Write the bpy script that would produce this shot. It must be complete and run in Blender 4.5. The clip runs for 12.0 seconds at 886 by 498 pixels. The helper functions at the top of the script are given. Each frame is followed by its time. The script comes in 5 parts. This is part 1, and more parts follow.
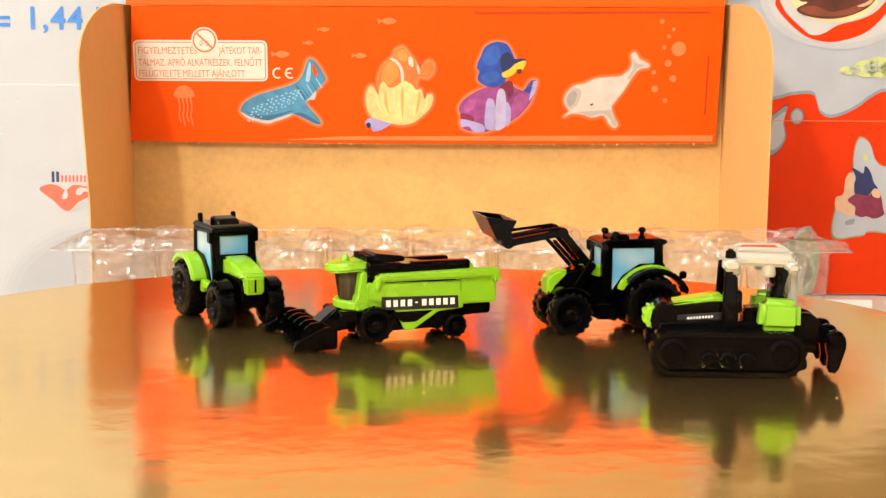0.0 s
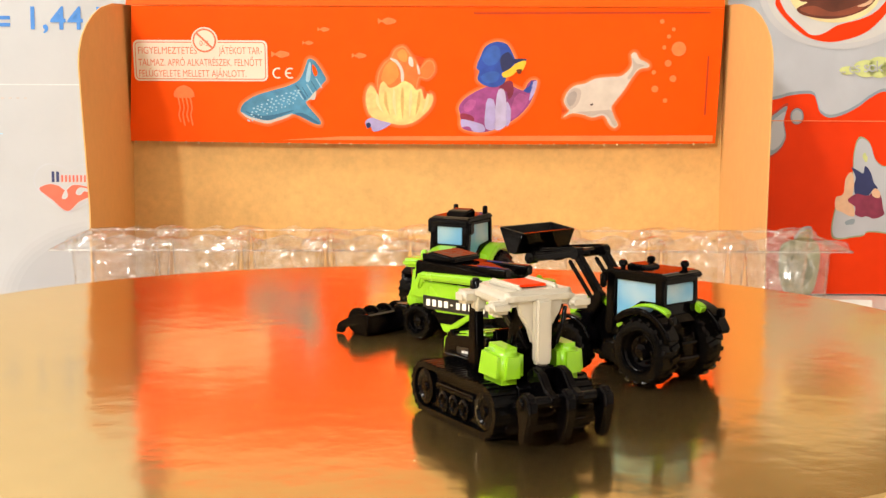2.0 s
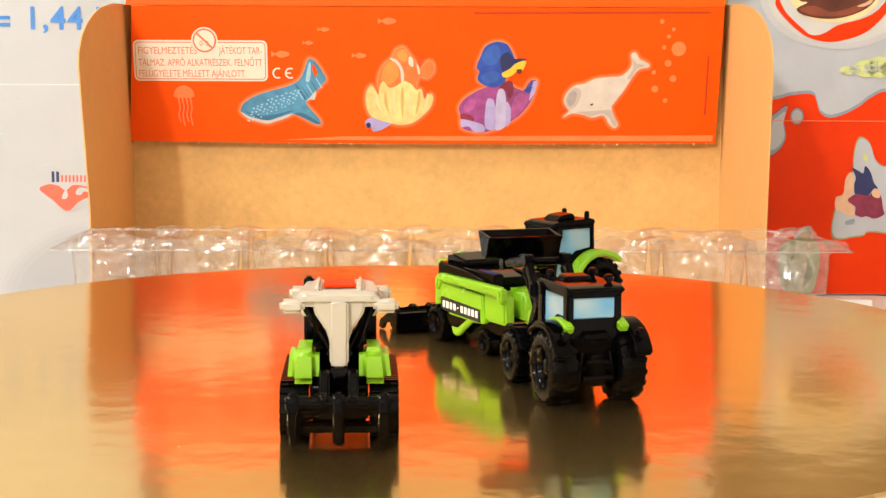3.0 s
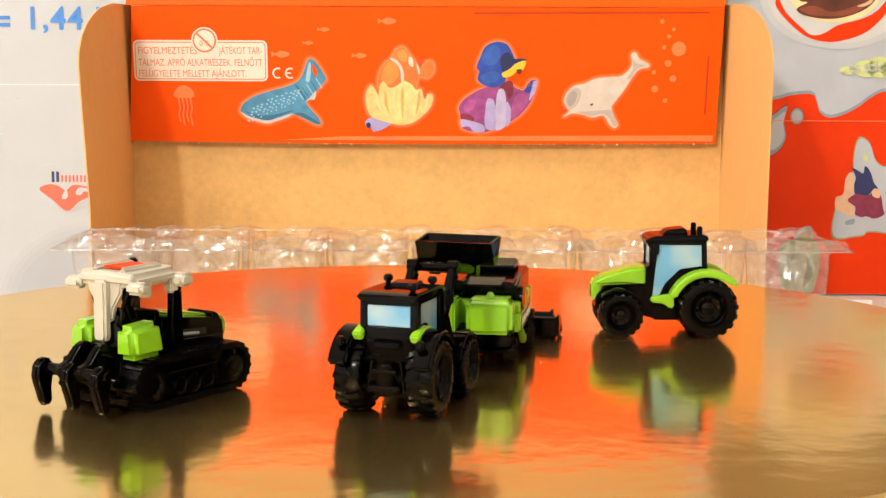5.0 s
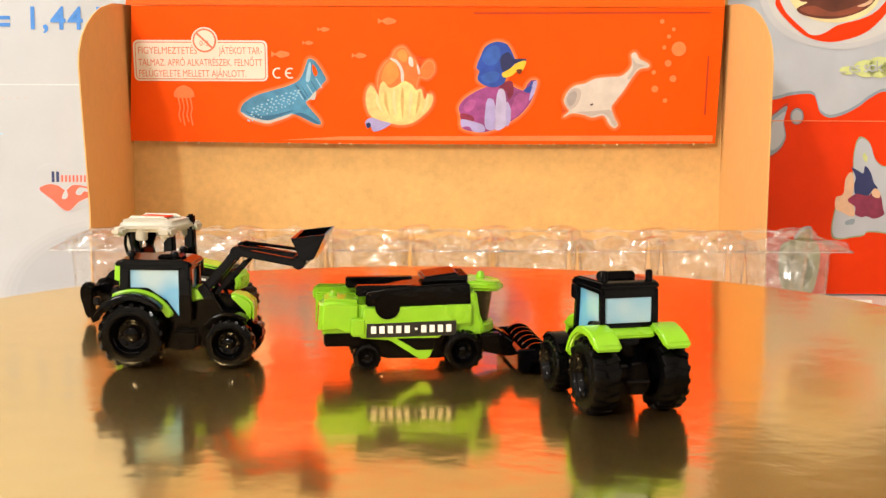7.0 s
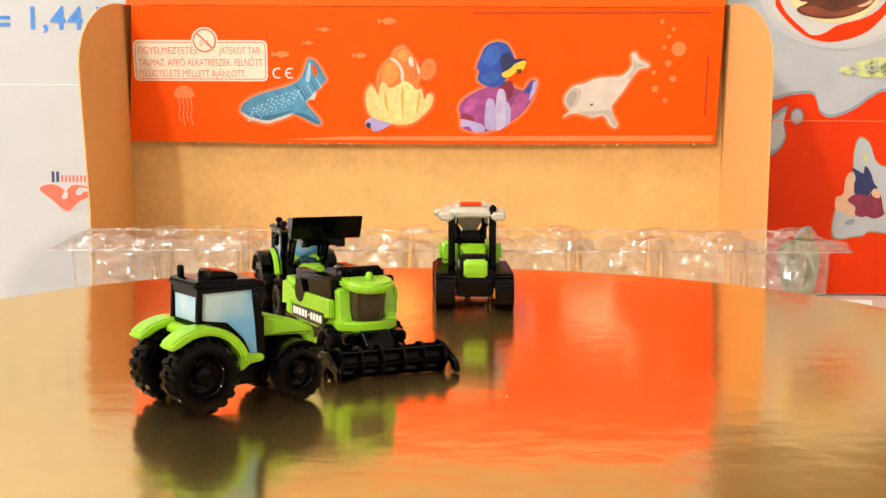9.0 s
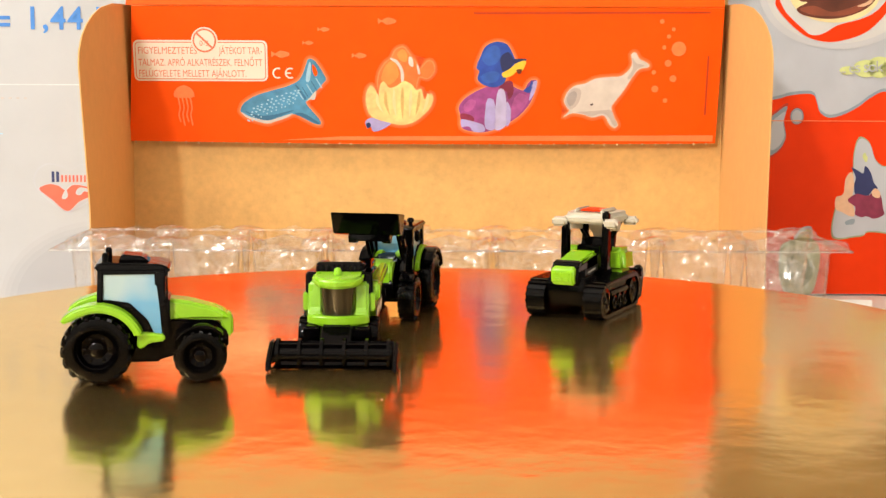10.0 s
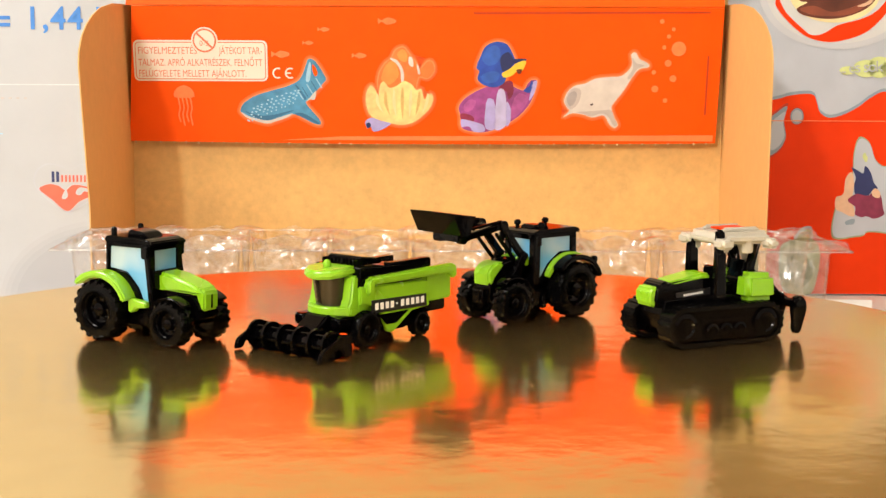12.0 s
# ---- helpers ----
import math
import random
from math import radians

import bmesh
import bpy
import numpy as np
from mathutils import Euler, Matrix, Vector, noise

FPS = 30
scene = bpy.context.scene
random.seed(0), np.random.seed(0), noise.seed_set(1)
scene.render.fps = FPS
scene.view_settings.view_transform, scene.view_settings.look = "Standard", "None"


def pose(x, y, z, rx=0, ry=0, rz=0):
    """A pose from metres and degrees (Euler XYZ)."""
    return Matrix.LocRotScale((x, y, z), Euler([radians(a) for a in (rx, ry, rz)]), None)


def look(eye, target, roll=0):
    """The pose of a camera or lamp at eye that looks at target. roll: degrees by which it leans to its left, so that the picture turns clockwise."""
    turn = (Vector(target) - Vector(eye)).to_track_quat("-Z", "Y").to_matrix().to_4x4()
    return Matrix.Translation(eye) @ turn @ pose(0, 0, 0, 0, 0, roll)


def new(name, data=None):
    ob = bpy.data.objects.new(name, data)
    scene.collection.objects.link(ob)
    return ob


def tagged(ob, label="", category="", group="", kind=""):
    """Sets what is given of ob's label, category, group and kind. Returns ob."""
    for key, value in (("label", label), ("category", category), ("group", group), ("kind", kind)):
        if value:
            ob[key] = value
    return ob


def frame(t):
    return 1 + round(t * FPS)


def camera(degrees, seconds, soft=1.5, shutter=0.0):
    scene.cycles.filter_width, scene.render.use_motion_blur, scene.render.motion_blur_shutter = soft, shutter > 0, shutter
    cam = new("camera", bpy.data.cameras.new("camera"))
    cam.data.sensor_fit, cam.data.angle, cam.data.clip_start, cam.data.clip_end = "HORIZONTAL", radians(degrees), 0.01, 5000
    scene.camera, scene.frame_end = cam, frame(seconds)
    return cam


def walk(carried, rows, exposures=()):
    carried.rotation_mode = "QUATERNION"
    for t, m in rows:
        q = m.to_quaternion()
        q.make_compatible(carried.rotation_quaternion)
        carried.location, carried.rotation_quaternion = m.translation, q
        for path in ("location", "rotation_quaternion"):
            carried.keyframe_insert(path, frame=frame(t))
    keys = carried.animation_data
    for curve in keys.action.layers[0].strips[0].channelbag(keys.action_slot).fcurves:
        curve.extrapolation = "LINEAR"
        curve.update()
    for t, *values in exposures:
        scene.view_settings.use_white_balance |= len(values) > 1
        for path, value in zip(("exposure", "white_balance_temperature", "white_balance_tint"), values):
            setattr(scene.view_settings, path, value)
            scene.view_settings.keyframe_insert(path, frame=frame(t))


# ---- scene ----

# ---- camera: stands still on the table's edge ----
cam = camera(33.24, 12.0, soft=1.4)
CAM = pose(0, -0.43, 0.0837, 0, 0, -0.996) @ pose(0, 0, 0, 82.836) @ pose(0, 0, 0, 0, 0, 0.255)
walk(cam, [(0, CAM), (12, CAM)], exposures=[(0, 0.1), (2.5, 0.0), (12, 0.0)])

# the stand-up cartons behind the disc are laid out square to the camera: x to the right, y away from it
BG = pose(0, -0.43, 0, 0, 0, -0.996)

# ---- light: key lamp high behind the camera, plus added lamps, in a closed room ----
world = bpy.data.worlds.new("room_air")
world.use_nodes = True
world.node_tree.nodes["Background"].inputs[0].default_value = (1.0, 0.93, 0.82, 1)
world.node_tree.nodes["Background"].inputs[1].default_value = 0.02
scene.world = world


def lamp(name, kind, m, power, size, colour):
    data = bpy.data.lights.new(name, kind)
    data.energy, data.color = power, colour
    if kind == "AREA":
        data.size = size
    else:
        data.shadow_soft_size = size
    ob = new(name, data)
    ob.matrix_basis = m
    return ob


lamp("key_lamp", "POINT", BG @ pose(-0.52, -0.75, 0.78), 50, 0.045, (1.0, 0.95, 0.88))
# two unseen small bulbs near the key, added for sharper glints on the plastic
lamp("glint_bulb", "POINT", BG @ pose(-0.72, -0.62, 0.90), 8, 0.03, (1.0, 0.95, 0.88))
lamp("glint_bulb", "POINT", BG @ pose(-0.34, -0.86, 0.86), 8, 0.03, (1.0, 0.95, 0.88))
# unseen soft fill from upper left, added to lift the carton's inside
lamp("fill_lamp", "AREA", BG @ look((-0.85, 0.45, 1.15), (0.1, 0.6, 0)), 13, 0.4, (1.0, 0.95, 0.88))


# ---- materials ----
def material(name, colour, rough=0.5, metal=0.0, scale=300.0, vary=0.12, bump=0.0, bump_scale=600.0, rough_vary=0.1, coat=0.0, stretch=(1, 1, 1), gloss=0.5):
    """A surface with variation at two scales and fine relief."""
    mat = bpy.data.materials.new(name)
    mat.use_nodes = True
    nt = mat.node_tree
    n, ln = nt.nodes, nt.links
    b = n["Principled BSDF"]
    b.inputs["Roughness"].default_value, b.inputs["Metallic"].default_value = rough, metal
    b.inputs["Coat Weight"].default_value, b.inputs["Coat Roughness"].default_value = coat, 0.08
    b.inputs["Specular IOR Level"].default_value = gloss
    co = n.new("ShaderNodeTexCoord")
    mp = n.new("ShaderNodeMapping")
    mp.inputs["Scale"].default_value = stretch
    ln.new(co.outputs["Object"], mp.inputs["Vector"])
    big, fine = n.new("ShaderNodeTexNoise"), n.new("ShaderNodeTexNoise")
    big.inputs["Scale"].default_value, big.inputs["Detail"].default_value = scale * 0.15, 3
    fine.inputs["Scale"].default_value, fine.inputs["Detail"].default_value = scale, 5
    for t in (big, fine):
        ln.new(mp.outputs["Vector"], t.inputs["Vector"])
    add = n.new("ShaderNodeMath")
    add.operation = "ADD"
    ln.new(big.outputs["Fac"], add.inputs[0]), ln.new(fine.outputs["Fac"], add.inputs[1])
    ramp = n.new("ShaderNodeMapRange")
    ramp.inputs["From Min"].default_value, ramp.inputs["From Max"].default_value = 0.6, 1.4
    ramp.inputs["To Min"].default_value, ramp.inputs["To Max"].default_value = 1 - vary, 1 + vary
    ln.new(add.outputs[0], ramp.inputs["Value"])
    mul = n.new("ShaderNodeVectorMath")
    mul.operation = "MULTIPLY"
    mul.inputs[0].default_value = colour
    ln.new(ramp.outputs["Result"], mul.inputs[1])
    ln.new(mul.outputs["Vector"], b.inputs["Base Color"])
    rr = n.new("ShaderNodeMapRange")
    rr.inputs["To Min"].default_value, rr.inputs["To Max"].default_value = max(0.02, rough - rough_vary), min(1, rough + rough_vary)
    ln.new(big.outputs["Fac"], rr.inputs["Value"]), ln.new(rr.outputs["Result"], b.inputs["Roughness"])
    if bump:
        tex = n.new("ShaderNodeTexNoise")
        tex.inputs["Scale"].default_value, tex.inputs["Detail"].default_value = bump_scale, 3
        ln.new(mp.outputs["Vector"], tex.inputs["Vector"])
        bp = n.new("ShaderNodeBump")
        bp.inputs["Strength"].default_value, bp.inputs["Distance"].default_value = 1.0, bump
        ln.new(tex.outputs["Fac"], bp.inputs["Height"]), ln.new(bp.outputs["Normal"], b.inputs["Normal"])
    return mat


GREEN = material("lime_plastic", (0.225, 0.50, 0.012), 0.27, scale=200, vary=0.06, coat=0.2)
BLACK = material("black_plastic", (0.0012, 0.001, 0.0012), 0.075, scale=300, vary=0.3, bump=0.00003, bump_scale=420, rough_vary=0.02, gloss=0.11)
RUBBER = material("black_tyre", (0.002, 0.0018, 0.0017), 0.19, scale=500, vary=0.3, bump=0.00005, bump_scale=500, rough_vary=0.06, gloss=0.11)
CREAM = material("cream_plastic", (0.47, 0.435, 0.355), 0.35, scale=200, vary=0.05, coat=0.1)
GLAZE = material("pale_blue_glaze", (0.17, 0.39, 0.60), 0.16, scale=90, vary=0.4, coat=0.5)
# the window colour runs from blue to whitish in soft noise patches
nt = GLAZE.node_tree
fade, tone, where = nt.nodes.new("ShaderNodeTexNoise"), nt.nodes.new("ShaderNodeValToRGB"), nt.nodes.new("ShaderNodeTexCoord")
fade.inputs["Scale"].default_value, fade.inputs["Detail"].default_value = 75, 1
tone.color_ramp.elements[0].position, tone.color_ramp.elements[1].position = 0.38, 0.62
tone.color_ramp.elements[0].color, tone.color_ramp.elements[1].color = (0.12, 0.36, 0.60, 1), (0.36, 0.49, 0.54, 1)
nt.links.new(where.outputs["Object"], fade.inputs["Vector"]), nt.links.new(fade.outputs["Fac"], tone.inputs["Fac"])
nt.links.new(tone.outputs["Color"], nt.nodes["Principled BSDF"].inputs["Base Color"])
SMOKE = material("smoked_plastic", (0.03, 0.022, 0.012), 0.12, scale=60, vary=0.2)
LABEL = material("black_label", (0.01, 0.01, 0.01), 0.3)
WHITE = material("white_print", (0.85, 0.85, 0.82), 0.5, vary=0.03)
FOIL = material("gold_foil", (0.91, 0.68, 0.32), 0.13, 1.0, scale=90, vary=0.06, bump=0.00013, bump_scale=90, rough_vary=0.05)
nt = FOIL.node_tree
for node in nt.nodes:
    if node.type == "TEX_NOISE" and node.inputs["Scale"].default_value == 90 and node.inputs["Detail"].default_value == 3:
        node.inputs["Detail"].default_value, node.inputs["Roughness"].default_value = 3, 0.45
nt.nodes["Principled BSDF"].inputs["Specular Tint"].default_value = (0.98, 0.87, 0.70, 1)
wide, both = nt.nodes.new("ShaderNodeBsdfGlossy"), nt.nodes.new("ShaderNodeMixShader")
wide.inputs["Color"].default_value, wide.inputs["Roughness"].default_value = (0.86, 0.62, 0.27, 1), 0.5
both.inputs[0].default_value = 0.08
nt.links.new(nt.nodes["Principled BSDF"].outputs[0], both.inputs[1]), nt.links.new(wide.outputs[0], both.inputs[2])
nt.links.new(both.outputs[0], nt.nodes["Material Output"].inputs["Surface"])
KRAFT = material("kraft_board", (0.70, 0.43, 0.15), 0.75, scale=260, vary=0.14, bump=0.00008, bump_scale=900)
KRAFT_SIDE = material("smooth_kraft_board", (0.70, 0.40, 0.135), 0.8, scale=160, vary=0.06, bump=0.00003, bump_scale=700)
KRAFT_EDGE = material("kraft_edge", (0.70, 0.50, 0.27), 0.8, scale=400, vary=0.15)
ORANGE = material("orange_print", (0.93, 0.094, 0.0006), 0.5, scale=80, vary=0.06, gloss=0.15)
RED = material("red_orange_print", (0.80, 0.042, 0.0008), 0.5, scale=80, vary=0.06, gloss=0.15)
PAPER = material("white_board", (0.46, 0.48, 0.505), 0.55, scale=40, vary=0.05, bump=0.00005, bump_scale=300)
GREYWHITE = material("milky_print", (0.48, 0.505, 0.55), 0.5, scale=40, vary=0.12)
BLUE_INK = material("blue_print", (0.05, 0.22, 0.62), 0.5)
NAVY = material("navy_print", (0.02, 0.03, 0.12), 0.5)
PALE_ORANGE = material("pale_orange_print", (0.92, 0.22, 0.06), 0.5)
FINE_INK = material("dark_red_print", (0.50, 0.03, 0.002), 0.5)
WARN_INK = material("warning_print", (0.72, 0.20, 0.10), 0.5)
CREAM_INK = material("cream_print", (0.82, 0.74, 0.62), 0.5, vary=0.04)
SHARK_INK = material("teal_blue_print", (0.07, 0.27, 0.46), 0.5, scale=200, vary=0.35)
HALO_FAINT = material("faint_rim_print", (0.94, 0.125, 0.012), 0.5)
HALO_SOFT = material("soft_rim_print", (0.93, 0.175, 0.035), 0.5)
HALO_PALE = material("pale_rim_print", (0.91, 0.27, 0.10), 0.5)
SHARK_DARK = material("deep_teal_print", (0.035, 0.15, 0.28), 0.5, scale=200, vary=0.3)
FISH_LIGHT = material("light_orange_print", (0.88, 0.30, 0.06), 0.5, scale=200, vary=0.2)
CORAL_LIGHT = material("light_yellow_print", (0.84, 0.68, 0.34), 0.5, scale=200, vary=0.15)
CORAL_SHADE = material("ochre_print", (0.70, 0.46, 0.15), 0.5, scale=200, vary=0.2)
PURPLE_LIGHT = material("mauve_print", (0.40, 0.09, 0.31), 0.5, scale=200, vary=0.4)
EMBLEM_RED = material("pale_red_print", (0.82, 0.13, 0.075), 0.5, scale=120, vary=0.2)
LILAC_LIGHT = material("light_lilac_print", (0.50, 0.47, 0.74), 0.5, scale=200, vary=0.2)
ROYAL_LIGHT = material("mid_blue_print", (0.03, 0.11, 0.46), 0.5, scale=200, vary=0.3)
WHALE_MID = material("mid_grey_print", (0.50, 0.45, 0.42), 0.5, scale=150, vary=0.15)
WHALE_SHADE = material("grey_print", (0.36, 0.33, 0.32), 0.5, scale=150, vary=0.2)
WHALE_DARK = material("dark_grey_print", (0.10, 0.08, 0.08), 0.5)
SPOT_INK = material("pale_blue_print", (0.35, 0.6, 0.75), 0.5)
ROYAL_INK = material("royal_blue_print", (0.02, 0.07, 0.40), 0.5, scale=200, vary=0.35)
PURPLE_INK = material("purple_print", (0.30, 0.06, 0.25), 0.5, scale=200, vary=0.5)
LILAC_INK = material("lilac_print", (0.42, 0.38, 0.72), 0.5, scale=200, vary=0.2)
YELLOW_INK = material("yellow_print", (0.85, 0.55, 0.04), 0.5)
CORAL_INK = material("pale_yellow_print", (0.80, 0.60, 0.24), 0.5, scale=220, vary=0.3)
FISH_INK = material("fish_orange_print", (0.85, 0.20, 0.04), 0.5, scale=200, vary=0.25)
GREY_INK = material("pale_grey_print", (0.64, 0.60, 0.55), 0.5, scale=150, vary=0.15)
MILK_SOFT = material("soft_milk_print", (0.54, 0.55, 0.57), 0.5, scale=40, vary=0.06)
MILK_WHITE = material("white_milk_print", (0.60, 0.60, 0.58), 0.5, scale=40, vary=0.05)
MILK_SHADOW = material("slate_print", (0.27, 0.33, 0.38), 0.5, scale=60, vary=0.1)
CHOC_LIGHT = material("milk_chocolate_print", (0.30, 0.07, 0.03), 0.4, scale=60, vary=0.4)
TAN_DIMMER = material("tan_print", (0.20, 0.15, 0.085), 0.5, scale=30, vary=0.3)
LEAF_INK = material("sage_print", (0.30, 0.34, 0.17), 0.5, scale=90, vary=0.3)
LEAF_DARK = material("moss_print", (0.17, 0.22, 0.10), 0.5, scale=90, vary=0.3)
CREASE = material("creased_white", (0.62, 0.63, 0.64), 0.5)
GREY_STEPS = [material("pale_grey_field_print", (0.445 - 0.022 * i, 0.46 - 0.022 * i, 0.485 - 0.02 * i), 0.55, scale=40, vary=0.05) for i in range(4)]
LIME_INK = material("pale_lime_print", (0.60, 0.66, 0.26), 0.5)
BROWN_INK = material("chocolate_print", (0.16, 0.035, 0.015), 0.4, scale=60, vary=0.5)
SKIN_INK = material("peach_print", (0.72, 0.45, 0.28), 0.5)
WINE_INK = material("wine_print", (0.22, 0.02, 0.06), 0.5, scale=200, vary=0.4)
WALL = material("cream_wall", (0.61, 0.495, 0.335), 0.9, scale=20, vary=0.05)
PLASTER = material("pale_plaster", (0.78, 0.74, 0.68), 0.9, scale=20, vary=0.05)
WOOD = material("table_wood", (0.30, 0.17, 0.08), 0.5, scale=40, vary=0.3, stretch=(1, 8, 1))


def clear_plastic():
    mat = bpy.data.materials.new("clear_plastic")
    mat.use_nodes = True
    n, ln = mat.node_tree.nodes, mat.node_tree.links
    n.remove(n["Principled BSDF"])
    tr, gl, mix, edge, power, floor = (n.new("ShaderNode" + k) for k in ("BsdfTransparent", "BsdfGlossy", "MixShader", "LayerWeight", "Math", "Math"))
    tr.inputs["Color"].default_value = (0.985, 0.985, 0.98, 1)
    gl.inputs["Roughness"].default_value = 0.15
    edge.inputs["Blend"].default_value = 0.5
    power.operation, power.inputs[1].default_value = "POWER", 3.5
    cap = n.new("ShaderNodeMath")
    cap.operation, cap.inputs[1].default_value = "MINIMUM", 0.34
    floor.operation, floor.inputs[1].default_value = "MAXIMUM", 0.15
    ln.new(edge.outputs["Facing"], power.inputs[0]), ln.new(power.outputs[0], floor.inputs[0]), ln.new(floor.outputs[0], cap.inputs[0]), ln.new(cap.outputs[0], mix.inputs[0])
    ln.new(tr.outputs[0], mix.inputs[1]), ln.new(gl.outputs[0], mix.inputs[2])
    co, ns, bp = n.new("ShaderNodeTexCoord"), n.new("ShaderNodeTexNoise"), n.new("ShaderNodeBump")
    ns.inputs["Scale"].default_value = 130
    ns.inputs["Detail"].default_value = 1.0
    bp.inputs["Distance"].default_value = 0.0042
    ln.new(co.outputs["Object"], ns.inputs["Vector"])
    ln.new(ns.outputs["Fac"], bp.inputs["Height"]), ln.new(bp.outputs[0], gl.inputs["Normal"])
    haze, blend = n.new("ShaderNodeBsdfDiffuse"), n.new("ShaderNodeMixShader")
    haze.inputs["Color"].default_value = (0.9, 0.9, 0.88, 1)
    blend.inputs[0].default_value = 0.013
    ln.new(mix.outputs[0], blend.inputs[1]), ln.new(haze.outputs[0], blend.inputs[2])
    ln.new(blend.outputs[0], n["Material Output"].inputs["Surface"])
    return mat


CLEAR = clear_plastic()

# ---- building helpers (shapes in millimetres) ----
MM = 0.001


def part(name, bm, mat, parent=None, label="", m=None, smooth=42):
    """Links a bmesh, in millimetres, as one mesh object under a thing or a part."""
    if isinstance(bm, bpy.types.Mesh):
        me = bm
    else:
        bmesh.ops.scale(bm, vec=(MM, MM, MM), verts=bm.verts)
        bmesh.ops.recalc_face_normals(bm, faces=bm.faces)
        me = bpy.data.meshes.new(name)
        bm.to_mesh(me)
        bm.free()
        me.materials.append(mat)
        if smooth:
            me.shade_smooth()
            me.set_sharp_from_angle(angle=radians(smooth))
    ob = new(name, me)
    if smooth and parent is not None:
        even = ob.modifiers.new("even", "WEIGHTED_NORMAL")
        even.keep_sharp = True
    if m is not None:
        ob.matrix_basis = m
    ob.parent = parent
    if label:
        tagged(ob, label)
    return ob


def join(bm, other, m=None):
    if m is not None:
        bmesh.ops.transform(other, matrix=m, verts=other.verts)
    me = bpy.data.meshes.new("scratch")
    other.to_mesh(me)
    other.free()
    bm.from_mesh(me)
    bpy.data.meshes.remove(me)
    return bm


def soften(bm, bev, segments=3):
    if bev:
        bmesh.ops.bevel(bm, geom=[e for e in bm.edges if len(e.link_faces) == 2 and e.calc_face_angle(0) > 0.35],
                        offset=bev, segments=segments, affect="EDGES", clamp_overlap=True)
    return bm


def box(x0, x1, y0, y1, z0, z1, bev=0.4, top=(1, 1), shift=0.0):
    """A rounded block; top: how much narrower its top is, shift: how far the top is moved forward."""
    bm = bmesh.new()
    bmesh.ops.create_cube(bm, size=1)
    for v in bm.verts:
        k = v.co.z > 0
        v.co = ((x0 + x1) / 2 + v.co.x * (x1 - x0) * (top[0] if k else 1) + (shift if k else 0),
                (y0 + y1) / 2 + v.co.y * (y1 - y0) * (top[1] if k else 1), z1 if k else z0)
    return soften(bm, bev)


def prism(points, y0, y1, bev=0.4, axis="y"):
    """A side outline (x, z) pushed out from y0 to y1; axis 'x': an outline (y, z) pushed along x."""
    bm = bmesh.new()
    put = (lambda a, c, b: (a, c, b)) if axis == "y" else ((lambda a, c, b: (c, a, b)) if axis == "x" else (lambda a, c, b: (a, b, c)))
    lo = [bm.verts.new(put(a, y0, b)) for a, b in points]
    hi = [bm.verts.new(put(a, y1, b)) for a, b in points]
    bm.faces.new(lo), bm.faces.new(list(reversed(hi)))
    k = len(points)
    for i in range(k):
        bm.faces.new((lo[i], hi[i], hi[(i + 1) % k], lo[(i + 1) % k]))
    bmesh.ops.recalc_face_normals(bm, faces=bm.faces)
    return soften(bm, bev)


def lathe(outline, n=28):
    """An outline (radius, y) turned round the y axis."""
    bm = bmesh.new()
    rings = []
    for r, y in outline:
        rings.append([bm.verts.new((r * math.cos(2 * math.pi * i / n), y, r * math.sin(2 * math.pi * i / n))) for i in range(n)] if r > 1e-6 else [bm.verts.new((0, y, 0))])
    for a, b in zip(rings, rings[1:]):
        for i in range(n):
            j = (i + 1) % n
            if len(a) == 1 and len(b) > 1:
                bm.faces.new((a[0], b[i], b[j]))
            elif len(b) == 1 and len(a) > 1:
                bm.faces.new((a[i], b[0], a[j]))
            elif len(a) > 1:
                bm.faces.new((a[i], b[i], b[j], a[j]))
    return bm


def rod(a, b, r, n=10, bev=0):
    """A round rod from a to b."""
    a, b = Vector(a), Vector(b)
    bm = lathe([(0, 0), (r * 0.8, 0), (r, r * 0.25), (r, (b - a).length - r * 0.25), (r * 0.8, (b - a).length), (0, (b - a).length)], n)
    q = Vector((0, 1, 0)).rotation_difference((b - a).normalized()).to_matrix().to_4x4()
    bmesh.ops.transform(bm, matrix=Matrix.Translation(a) @ q, verts=bm.verts)
    return bm


def bar(a, b, y0, y1, thick, bev=0.4):
    """A flat bar along a line (x, z) to (x, z), between y0 and y1."""
    (ax, az), (bx, bz) = a, b
    d = math.hypot(bx - ax, bz - az)
    nx, nz = -(bz - az) / d * thick / 2, (bx - ax) / d * thick / 2
    return prism([(ax + nx, az + nz), (bx + nx, bz + nz), (bx - nx, bz - nz), (ax - nx, az - nz)], y0, y1, bev)


def arc_band(cx, cz, r0, r1, a0, a1, y0, y1, bev=0.4, n=12):
    """A curved band, such as a mudguard, from angle a0 to a1 in degrees."""
    def ring(r):
        return [(cx + r * math.cos(radians(a0 + (a1 - a0) * i / n)), cz + r * math.sin(radians(a0 + (a1 - a0) * i / n))) for i in range(n + 1)]
    return prism(ring(r1) + list(reversed(ring(r0))), y0, y1, bev)


def thing(name, m, label, category, group=""):
    ob = new(name)
    ob.empty_display_size = 0.01
    ob.matrix_basis = m
    return tagged(ob, label, category, group)


WHEELS = {}


